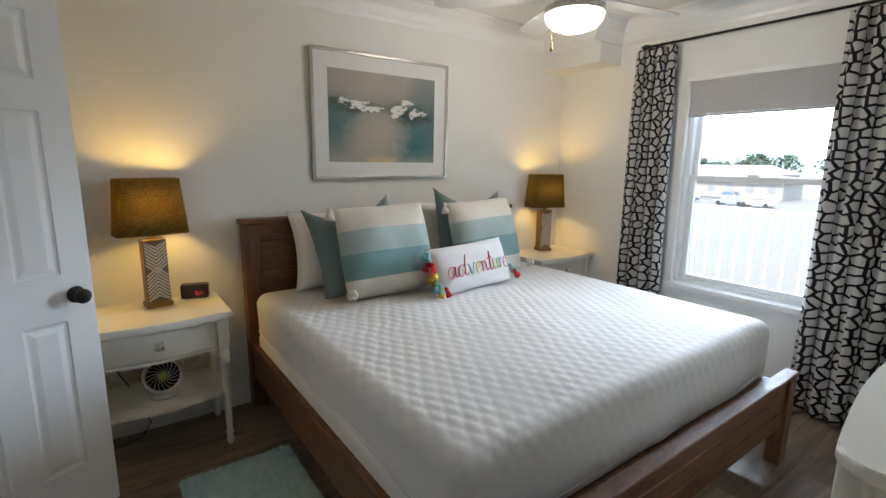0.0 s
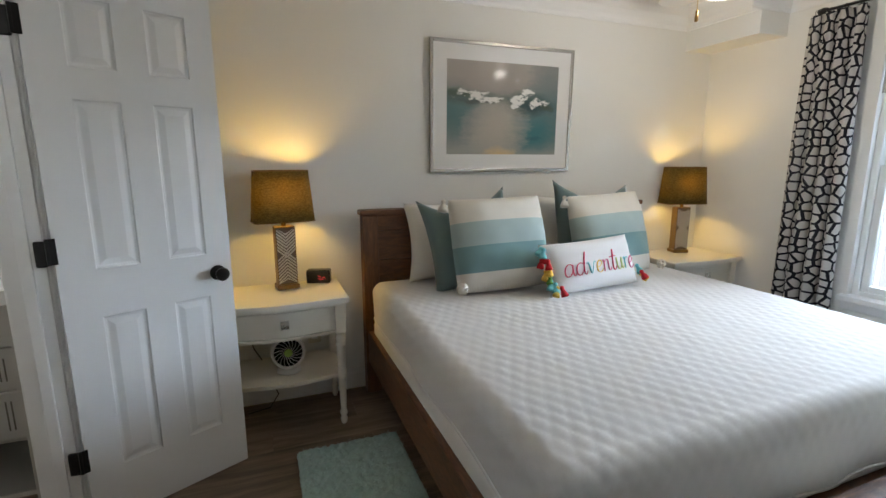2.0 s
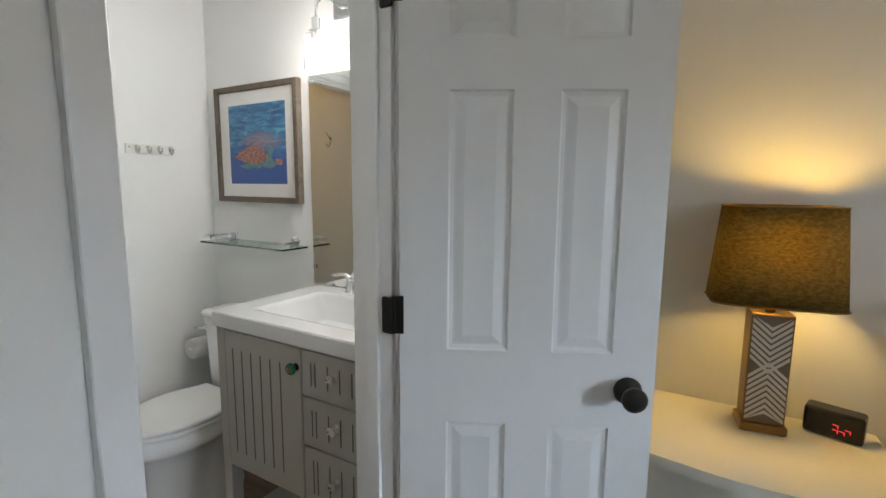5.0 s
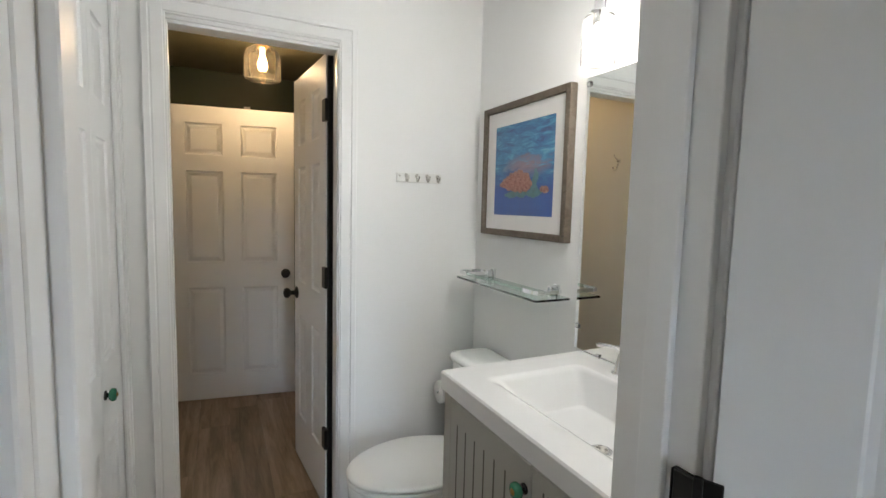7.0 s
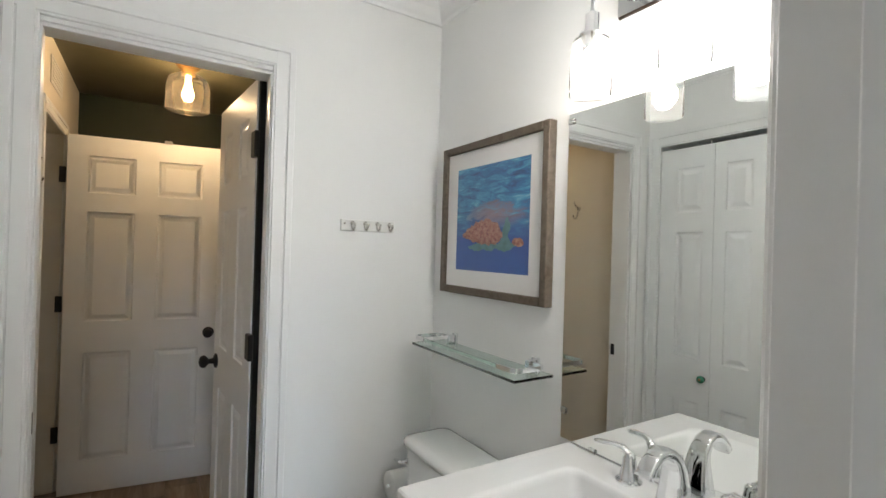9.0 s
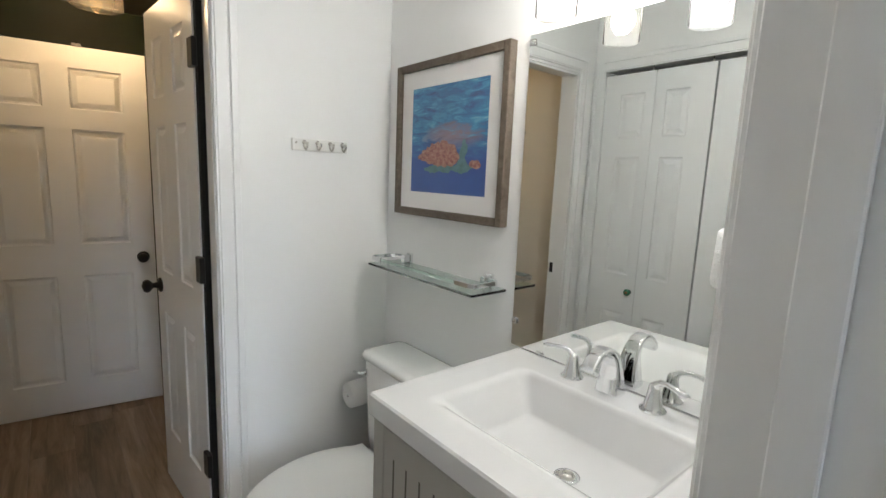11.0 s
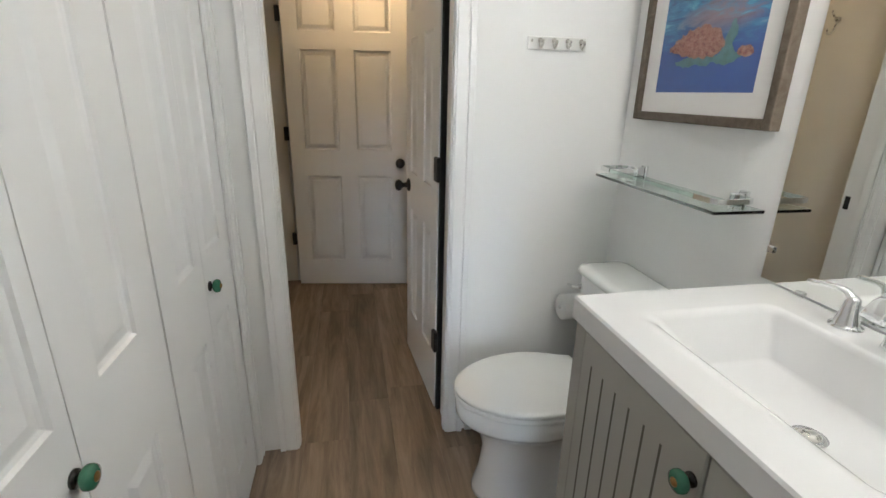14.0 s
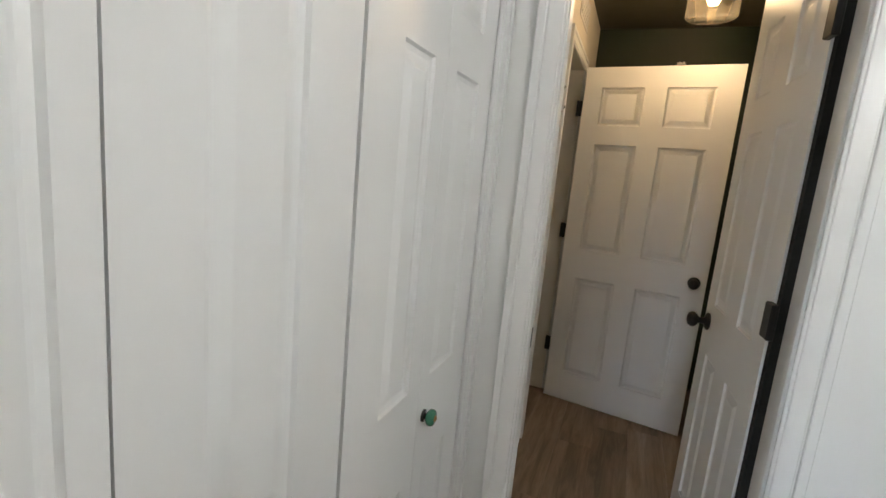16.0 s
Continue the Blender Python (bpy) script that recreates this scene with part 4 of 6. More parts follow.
def quilt():
    b = bmesh.new()
    x0, x1, yf, yh, r, top = 0.985, 2.785, 1.535, 3.30, 0.062, 0.702
    step = 0.0095
    drop = 0.245
    xs = np.arange(x0 - drop, x1 + drop + step / 2, step)
    ys = np.arange(yf - 0.30, yh + step / 2, step)
    rnd = random.Random(4)
    grid = []
    for y in ys:
        row = []
        for x in xs:
            cx, cy = min(max(x, x0), x1), max(y, yf)
            ex, ey = x - cx, y - cy
            L = math.hypot(ex, ey)
            if L > 1e-9:
                dx, dy = ex / L, ey / L
            else:
                dx = dy = 0.0
            corner = min(abs(ex), abs(ey))
            reach = max(abs(ex), abs(ey))
            a = min(reach / r, math.pi / 2)
            out = r * math.sin(a)
            down = r * (1 - math.cos(a)) + max(0, reach - r * math.pi / 2)
            wx, wy = x + 0.011 * noise.noise((x * 7, y * 7, 7)), y + 0.011 * noise.noise((x * 7, y * 7, 11))
            q = abs(math.sin(math.pi * (wx + 0.55 * wy) / 0.058)) * abs(math.sin(math.pi * (wx - 0.55 * wy) / 0.058))
            flat = 1.0 if reach < 0.05 else max(0.35, 1 - (reach - 0.05) * 5)
            puff = 0.0036 * (q ** 0.38) * flat * (0.8 + 0.5 * noise.noise((x * 5, y * 5, 2)))
            sag = -0.012 * (1 - math.exp(-((x - 1.9) ** 2 + (y - 2.3) ** 2) / 0.9)) + 0.004 * noise.noise((x * 3, y * 3, 0))
            fold = 0.010 * math.sin(9 * (x + y) + 3 * noise.noise((x * 2, y * 2, 5))) * min(1, max(0, reach - 0.08) * 5)
            hang = out + puff * math.sin(a) + fold
            row.append(b.verts.new((cx + dx * hang, cy + dy * hang, top - down + puff * math.cos(a) + sag)))
        grid.append(row)
    for p, q in zip(grid, grid[1:]):
        for k in range(len(p) - 1):
            b.faces.new((p[k], p[k + 1], q[k + 1], q[k]))
    edge = [r[0].co.copy() for r in grid[::-3]] + [v.co.copy() for v in grid[0][3:-3:3]] + [r[-1].co.copy() for r in grid[::3]]
    q = thing("quilt", pose(0, 0, 0), "white quilted coverlet spread over the made bed", "quilt")
    ob = part("cover", b, LINEN, q, "", True)
    sol = ob.modifiers.new("thickness", "SOLIDIFY")
    sol.thickness, sol.offset = 0.008, -1
    part("binding", tube(edge, 0.0055, 8), LINEN, q, "stitched edge binding", True)
    return q


quilt()


def pillow_mesh(w, h, t, seed, n=26, ear=0.03, rumple=0.012, chop=0.0, round_off=0.0):
    """Upright cushion in its x-z plane, standing on z 0, front at -y."""
    b = bmesh.new()
    sides = []
    for s in (-1, 1):
        grid = []
        for j in range(n + 1):
            row = []
            for i in range(n + 1):
                u, v = 2 * i / n - 1, 2 * j / n - 1
                full = (max(0, 1 - abs(u) ** 2.5) * max(0, 1 - abs(v) ** 2.5)) ** 0.55 if round_off else (max(0, 1 - u ** 4) * max(0, 1 - v ** 4)) ** 0.55
                pinch = 1 - ear * ((1 - v * v) * abs(u) ** 3 + (1 - u * u) * 0)
                pz = 1 - ear * (1 - u * u) * abs(v) ** 3
                wob = rumple * noise.noise((u * 2 + seed, v * 2, s * 2.0)) * full
                pinch, pz = pinch * (1 - round_off * u * u * v * v), pz * (1 - round_off * u * u * v * v)
                row.append(b.verts.new((u * w / 2 * pinch, s * (t / 2 * full + wob), h / 2 + v * h / 2 * pz - chop * max(0.0, v) ** 1.5 * (1 - abs(u) ** 1.2))))
            grid.append(row)
        for p, q in zip(grid, grid[1:]):
            for k in range(n):
                b.faces.new((p[k], p[k + 1], q[k + 1], q[k]))
        sides.append(grid)
    bmesh.ops.remove_doubles(b, verts=b.verts, dist=2e-4)
    return b


def pillow(name, m, w, h, t, seed, material, label, category="pillow", group="", **kw):
    ob = part(name, pillow_mesh(w, h, t, seed, **kw), material, None, "", True)
    ob.matrix_world = m
    return tagged(ob, label, category, group)


TOPZ = 0.70
pillow("bed_pillow", pose(1.45, 3.19, TOPZ + 0.005, -14, 0, 0), 0.68, 0.45, 0.16, 1, SHEET, "white bed pillow leaning against the headboard", "pillow", "white bed pillows", ear=0.09)
pillow("bed_pillow", pose(2.34, 3.20, TOPZ + 0.005, -16, 0, 0), 0.72, 0.47, 0.17, 2, SHEET, "white bed pillow leaning against the headboard", "pillow", "white bed pillows", ear=0.09)
pillow("euro_pillow", pose(1.47, 3.00, TOPZ - 0.005, -16, -7, 2), 0.54, 0.53, 0.16, 3, EURO, "slate-teal linen square pillow with pointed corners", "pillow", "teal square pillows", ear=0.10, chop=0.11)
pillow("euro_pillow", pose(2.25, 3.01, TOPZ + 0.01, -16, 4, -2), 0.55, 0.56, 0.16, 4, EURO, "slate-teal linen square pillow with pointed corners", "pillow", "teal square pillows", ear=0.10, chop=0.11)


def striped(m, seed):
    p = thing("striped_pillow", m, "cream, pale aqua and teal striped woven pillow with corner tassels", "pillow", "striped pillows")
    w, h = 0.555, 0.515
    full = pillow_mesh(w, h, 0.20, seed, 32, 0.03, 0.026, 0.010, 0.055)
    bands = ((0.0, 0.21, CANVAS), (0.21, 0.475, TEAL), (0.475, 0.715, PALE_AQUA), (0.715, 1.01, CANVAS))
    for z0, z1, mat in bands:
        b = full.copy()
        for cut, keep in ((z0, 1), (z1, -1)):
            if 0 < cut < 1:
                bmesh.ops.bisect_plane(b, geom=b.verts[:] + b.edges[:] + b.faces[:], plane_co=(0, 0, cut * h), plane_no=(0, 0, keep), clear_inner=True)
        part("stripe", b, mat, p, "", True)
    full.free()
    for x, z in ((-w / 2, h - 0.01), (w / 2, h - 0.01), (-w / 2, 0.02), (w / 2, 0.02)):
        if x > 0 and z > 0.3:
            continue
        low = z < 0.3
        b = lathe([(0.004, 0.0), (0.011, -0.006), (0.012, -0.016), (0.008, -0.022), (0.016, -0.034), (0.024, -0.055), (0.026, -0.066), (0.012, -0.068), (0, -0.067)], 14)
        rnd = random.Random(seed + x + z)
        for v in b.verts:
            v.co.x += rnd.uniform(-0.003, 0.003)
            v.co.y += rnd.uniform(-0.003, 0.003)
        if low:
            b.free()
            b = bmesh.new()
            for _ in range(40):
                d = Vector((rnd.gauss(0, 1), rnd.gauss(0, 1), rnd.gauss(0, 1))).normalized() * 0.020
                merge(b, lathe([(0, -0.012), (0.011, -0.005), (0.011, 0.005), (0, 0.012)], 7), Matrix.Translation(d))
        part("pompom" if low else "tassel", b, CANVAS, p, "cream yarn pompom" if low else "cream yarn tassel", True, pose(x * 0.97, -0.085, z + 0.015, 75, 0, 25 if x < 0 else -25) if low else pose(x - 0.01, -0.012, z, 0, 12, 0))
    return p


striped(pose(1.535, 2.835, TOPZ + 0.005, -17, -1.5, -3), 11)
striped(pose(2.295, 2.87, TOPZ + 0.005, -17, -2, 3), 12)

lumbar = thing("lumbar_pillow", pose(1.975, 2.66, TOPZ + 0.012, -24, -2, 3), "white lumbar pillow lettered adventure, with rainbow corner tassels", "pillow")
part("cushion", pillow_mesh(0.585, 0.275, 0.13, 21, 28, 0.06, 0.006), LINEN, lumbar, "", True)
BOWL = [(0.78, 0.86), (0.52, 1.0), (0.22, 0.86), (0.06, 0.5), (0.12, 0.14), (0.34, 0.0), (0.6, 0.18), (0.78, 0.56), (0.82, 0.95)]
SCRIPT = {
    "a": (1.08, [BOWL, [(0.82, 0.95), (0.79, 0.4), (0.86, 0.06), (1.0, 0.06), (1.12, 0.28)]]),
    "d": (1.08, [BOWL, [(1.06, 1.85), (0.92, 1.3), (0.82, 0.7), (0.80, 0.25), (0.90, 0.03), (1.02, 0.08), (1.12, 0.28)]]),
    "v": (0.92, [[(0.0, 0.8), (0.12, 0.96), (0.24, 0.8), (0.42, 0.03), (0.62, 0.4), (0.8, 0.96), (0.95, 0.9)]]),
    "e": (0.74, [[(0.05, 0.4), (0.48, 0.55), (0.64, 0.8), (0.45, 1.0), (0.2, 0.8), (0.1, 0.45), (0.2, 0.1), (0.45, 0.0), (0.76, 0.28)]]),
    "n": (0.84, [[(0.0, 0.88), (0.1, 0.96), (0.13, 0.6), (0.12, 0.0)], [(0.12, 0.55), (0.34, 0.96), (0.54, 0.9), (0.58, 0.3), (0.68, 0.02), (0.86, 0.28)]]),
    "t": (0.58, [[(0.34, 1.75), (0.26, 0.9), (0.22, 0.3), (0.32, 0.02), (0.48, 0.1), (0.6, 0.3)], [(-0.08, 1.1), (0.25, 1.18), (0.62, 1.16)]]),
    "u": (0.86, [[(0.0, 0.9), (0.08, 0.96), (0.12, 0.3), (0.3, 0.0), (0.52, 0.2), (0.62, 0.96)], [(0.62, 0.96), (0.6, 0.3), (0.72, 0.02), (0.88, 0.28)]]),
    "r": (0.56, [[(0.0, 0.85), (0.12, 0.96), (0.15, 0.5), (0.14, 0.0)], [(0.15, 0.55), (0.34, 0.96), (0.55, 0.88)]]),
}


def on_cushion(x, z):
    """Just proud of the front of the lettered cushion."""
    u, k = x / 0.2925, (z - 0.1375) / 0.1375
    return Vector((x, -(0.065 * (max(0, 1 - u ** 4) * max(0, 1 - k ** 4)) ** 0.55 + 0.0035), z))


def brushed(points, n=6):
    out = []
    pts = [points[0], *points, points[-1]]
    for a, b, c, d in zip(pts, pts[1:], pts[2:], pts[3:]):
        for j in range(n):
            t = j / n
            out.append(tuple(0.5 * (2 * q + (r - p) * t + (2 * p - 5 * q + 4 * r - w) * t * t + (3 * q - p - 3 * r + w) * t ** 3) for p, q, r, w in zip(a, b, c, d)))
    return out + [points[-1]]


pen, XH = -0.218, 0.063
for ch, mat in zip("adventure", (PINK, PINK, AQUA, YELLOW, ROSE, PINK, LIME, AQUA, ROSE)):
    wide, strokes = SCRIPT[ch]
    g = bmesh.new()
    for stroke in strokes:
        line = brushed(stroke)
        pts = [on_cushion(pen + (x + 0.10 * y) * XH, 0.082 + y * XH) for x, y in line]
        falls = [max(0.0, min(1.0, (a[1] - b[1]) * 6)) for a, b in zip(line, line[1:])] + [0.0]
        merge(g, tube(pts, [0.0021 + 0.0026 * f for f in falls], 6))
    part("letter", g, mat, lumbar, "", True)
    pen += wide * XH
for cx, cy, cz, ang, mat in ((-0.285, -0.020, 0.262, 38, AQUA), (-0.292, -0.045, 0.250, 22, AQUA), (-0.288, -0.035, 0.225, 20, RED), (-0.296, -0.015, 0.205, 26, RED), (-0.288, -0.050, 0.190, 10, RED), (-0.284, -0.045, 0.155, 16, YELLOW), (-0.292, -0.020, 0.140, 24, YELLOW), (-0.286, -0.035, 0.115, 18, GRASS), (-0.290, -0.040, 0.085, 24, AQUA), (-0.282, -0.055, 0.070, 12, AQUA), (-0.276, -0.060, 0.048, 28, YELLOW), (-0.262, -0.066, 0.046, -12, RED), (0.284, -0.030, 0.098, -18, AQUA), (0.288, -0.045, 0.060, -20, RED), (0.292, -0.030, 0.048, -42, YELLOW)):
    b = lathe([(0.003, 0.0), (0.011, -0.006), (0.011, -0.014), (0.008, -0.019), (0.017, -0.042), (0.019, -0.054), (0.008, -0.056), (0, -0.055)], 12)
    rnd = random.Random(cz)
    for v in b.verts:
        v.co.x += rnd.uniform(-0.002, 0.002)
        v.co.z += rnd.uniform(-0.003, 0.003) if v.co.z < -0.03 else 0
    part("tassel", b, mat, lumbar, "bright yarn tassel", True, pose(cx, cy, cz, 0, ang, 0))

# ---- bedside tables and lamps ----
def turned_leg():
    pr = [(0.012, 0.0), (0.016, 0.012), (0.019, 0.03), (0.013, 0.045), (0.02, 0.058), (0.02, 0.07), (0.014, 0.08), (0.0165, 0.12), (0.0185, 0.2), (0.0205, 0.255), (0.025, 0.262), (0.025, 0.272), (0.02, 0.28), (0.025, 0.29), (0.025, 0.30), (0.02, 0.31), (0.0205, 0.36), (0.0215, 0.43), (0.0265, 0.44), (0.0265, 0.45), (0.02, 0.458), (0.026, 0.47), (0.026, 0.48), (0.022, 0.49), (0.022, 0.512)]
    return lathe(pr, 18)


def bow(w, d, swell, n=18, inset=0.0):
    front = []
    for k in range(n + 1):
        u = 2 * k / n - 1
        front.append((u * (w / 2 - inset), -d + inset - swell * math.cos(u * math.pi / 2) ** 2))
    return front + [(w / 2 - inset, -inset), (-w / 2 + inset, -inset)]


def nightstand(m, label):
    """Back at y 0, front towards -y."""
    p = thing("nightstand", m, label, "nightstand", "bedside tables")
    w, d, h = 0.63, 0.42, 0.707
    part("tabletop", prism(bow(w, d, 0.03), h - 0.026, h, 0.008, 3), CREAM, p)
    part("top_moulding", prism(bow(w - 0.02, d - 0.012, 0.028), h - 0.04, h - 0.0265, 0.004), CREAM, p)
    part("apron", boxes((-w / 2 + 0.035, -d + 0.075, 0.525, -w / 2 + 0.047, -0.03, 0.667), (w / 2 - 0.047, -d + 0.075, 0.525, w / 2 - 0.035, -0.03, 0.667), (-w / 2 + 0.06, -0.035, 0.525, w / 2 - 0.06, -0.022, 0.667)), CREAM, p)
    part("front_frame", prism(bow(w - 0.125, d - 0.035, 0.026, inset=0.0), 0.513, 0.527, 0.002), CREAM, p)
    part("drawer_box", prism(bow(w - 0.13, d - 0.045, 0.026), 0.528, 0.666), CREAM, p)
    dr = part("drawer_front", prism(bow(w - 0.165, d - 0.036, 0.026), 0.538, 0.655, 0.003), CREAM, p)
    pk = loft([[(-0.02, 0, -0.02), (0.02, 0, -0.02), (0.02, 0, 0.02), (-0.02, 0, 0.02)], [(-0.02, -0.012, -0.02), (0.02, -0.012, -0.02), (0.02, -0.012, 0.02), (-0.02, -0.012, 0.02)], [(-0.001, -0.026, -0.001), (0.001, -0.026, -0.001), (0.001, -0.026, 0.001), (-0.001, -0.026, 0.001)]])
    part("knob", pk, NICKEL, dr, "pyramid metal knob", False, pose(0, -(d - 0.010), 0.596))
    for x in (-w / 2 + 0.045, w / 2 - 0.045):
        for y in (-d + 0.05, -0.045):
            leg = part("leg", turned_leg(), CREAM, p, "", True, pose(x, y, 0))
            part("leg_block", boxes((-0.026, -0.026, 0.5125, 0.026, 0.026, 0.6665), bevel=0.003), CREAM, leg)
    part("shelf", prism(bow(w - 0.07, d - 0.06, 0.035), 0.262, 0.282, 0.005), CREAM, p)
    return p


nightstand(pose(0.428, YN - 0.012, 0), "cream bow-front nightstand with turned legs and one drawer, beside the door")
nightstand(pose(3.215, YN - 0.012, 0), "cream bow-front nightstand with turned legs, below the soffit corner")


def table_lamp(m, label):
    p = thing("table_lamp", m, label, "table lamp", "bedside lamps")
    part("foot", boxes((-0.057, -0.046, 0, 0.057, 0.046, 0.024), bevel=0.003), BRASS, p)
    stem = part("column", boxes((-0.050, -0.036, 0.0245, 0.050, 0.036, 0.335), bevel=0.002), BRASS, p)
    for face in (0, 2):
        light, dark = bmesh.new(), bmesh.new()
        box(dark, -0.047, -0.0368, 0.03, 0.047, -0.0362, 0.33)
        n = 17
        for k in range(n):
            z = 0.034 + k * 0.0172
            up = 1 if z > 0.18 else -1
            for s in (-1, 1):
                zc = min(max(z, 0.031), 0.318)
                q = [(0.0, 0.0), (0.046 * s, 0.041 * up), (0.046 * s, 0.041 * up + 0.0105), (0.0, 0.0105)]
                pts = []
                for x, dz in q:
                    zz = min(max(z + dz - 0.02 * up, 0.031), 0.329)
                    pts.append((x, -0.0374, zz))
                if max(v[2] for v in pts) - min(v[2] for v in pts) > 0.004:
                    try:
                        light.faces.new([light.verts.new(v) for v in pts])
                    except ValueError:
                        pass
        turn = pose(0, 0, 0, 0, 0, 90 * face)
        part("inlay_panel", dark, DARKWOOD, stem, "dark chevron ground", False, turn)
        part("inlay_stripes", light, BONE, stem, "pale bone chevron stripes", False, turn)
    part("neck", lathe([(0.012, 0.335), (0.012, 0.40), (0.018, 0.41), (0.018, 0.44)], 14), BRASS, p, "", True)
    part("bulb", lathe([(0.012, 0.44), (0.028, 0.475), (0.03, 0.50), (0.018, 0.525), (0, 0.53)], 16), glow("bedside_lit_bulb", (1.0, 0.66, 0.28), 6) if "bedside_lit_bulb" not in bpy.data.materials else bpy.data.materials["bedside_lit_bulb"], p, "lit bulb", True).visible_shadow = False

    def ring(z, half, r):
        pts = []
        for cx, cy, a0 in ((1, 1, 0), (-1, 1, 90), (-1, -1, 180), (1, -1, 270)):
            for k in range(6):
                a = radians(a0 + 90 * k / 5)
                pts.append((cx * (half - r) + r * math.cos(a), (cy * (half - r) + r * math.sin(a)) * 0.58, z))
        return pts
    sh = loft([ring(0.363, 0.153, 0.06), ring(0.49, 0.143, 0.057), ring(0.624, 0.132, 0.054)], False)
    shade_ob = part("shade", sh, SHADE, p, "bronze burlap shade glowing from inside", True)
    sol = shade_ob.modifiers.new("thickness", "SOLIDIFY")
    sol.thickness = 0.002
    for z, half in ((0.363, 0.154), (0.624, 0.133)):
        part("shade_trim", tube(ring(z, half, 0.057) + ring(z, half, 0.057)[:1], 0.0025, 6), BRASS, p, "", True)
    return p


table_lamp(pose(0.462, 3.315, 0.708, 0, 0, 9), "chevron-inlaid table lamp with bronze burlap shade, switched on, beside the clock")
table_lamp(pose(3.240, 3.312, 0.708, 0, 0, -17), "chevron-inlaid table lamp with bronze burlap shade, switched on, in the corner")

clock = thing("alarm_clock", pose(0.635, 3.362, 0.709, 0, 0, -17), "small black digital alarm clock with red digits on the nightstand", "alarm clock")
part("case", boxes((-0.065, -0.03, 0, 0.065, 0.03, 0.075), bevel=0.008, seg=2), DARKPL, clock)
for x, z in ((0.0, 0.026), (0.0, 0.040), (0.014, 0.026), (0.026, 0.033)):
    part("digit", boxes((x, -0.0308, z, x + 0.010, -0.0302, z + 0.0022), (x + 0.0105, -0.0308, z - 0.008, x + 0.0127, -0.0302, z + 0.002)), LEDRED, clock, "lit red digit bar")

deskfan = thing("desk_fan", pose(0.44, 3.20, 0.283, 0, 0, 0), "small round white desk fan on the nightstand shelf", "fan")
part("base", lathe([(0.062, 0), (0.062, 0.012), (0.045, 0.024), (0.02, 0.03)], 24), WHITEPL, deskfan, "", True)
HEADM = pose(0, 0, 0.105, 80, 0, 0)
part("yoke", boxes((-0.02, -0.01, 0.028, 0.02, 0.02, 0.05), bevel=0.004), WHITEPL, deskfan)
part("housing", lathe([(0, 0.004), (0.070, 0.006), (0.074, 0.030), (0.080, 0.031), (0.086, 0.022), (0.088, 0.0), (0.08, -0.035), (0.055, -0.06), (0.02, -0.07), (0, -0.07)], 32), WHITEPL, deskfan, "", True, HEADM)
part("recess", lathe([(0, 0.008), (0.069, 0.009), (0.0715, 0.026), (0.0705, 0.026), (0.068, 0.011), (0, 0.010)], 28), DARKPL, deskfan, "dark grille recess", True, HEADM)
for k in range(18):
    a = 2 * math.pi * k / 18
    part("grille_rib", tube([(0.02 * math.cos(a), 0.02 * math.sin(a), 0.034), (0.048 * math.cos(a + 0.35), 0.048 * math.sin(a + 0.35), 0.034), (0.075 * math.cos(a + 0.6), 0.075 * math.sin(a + 0.6), 0.028)], 0.0018, 5), WHITEPL, deskfan, "", True, HEADM)
part("hub", lathe([(0.02, 0.030), (0.021, 0.037), (0.014, 0.041), (0, 0.042)], 20), plain("lime_plastic", (0.35, 0.55, 0.12), 0.4, bump=0), deskfan, "lime green hub", True, HEADM)

outlet = thing("wall_outlet", pose(0.60, YN, 0.385), "beige wall outlet plate behind the nightstand", "outlet")
part("plate", boxes((-0.036, -0.006, -0.06, 0.036, 0, 0.06), bevel=0.003), plain("beige_plastic", (0.62, 0.58, 0.48), 0.4, bump=0), outlet)
part("socket", boxes((-0.016, -0.008, -0.035, 0.016, -0.0062, -0.008), (-0.016, -0.008, 0.008, 0.016, -0.0062, 0.035), bevel=0.002), WHITEPL, outlet)
tagged(part("cord", tube([(0.25, 3.40, 0.42), (0.27, 3.37, 0.36), (0.30, 3.40, 0.29), (0.33, 3.39, 0.20), (0.38, 3.40, 0.06), (0.33, 3.36, 0.006), (0.22, 3.33, 0.006)], 0.0032, 7), DARKPL, None, "", True), "thin black power cord behind the nightstand", "cord")
adapter = tagged(part("power_adapter", boxes((0.235, 3.40, 0.395, 0.28, 3.444, 0.455), bevel=0.005), DARKPL), "black plug adapter on the wall behind the nightstand", "plug")


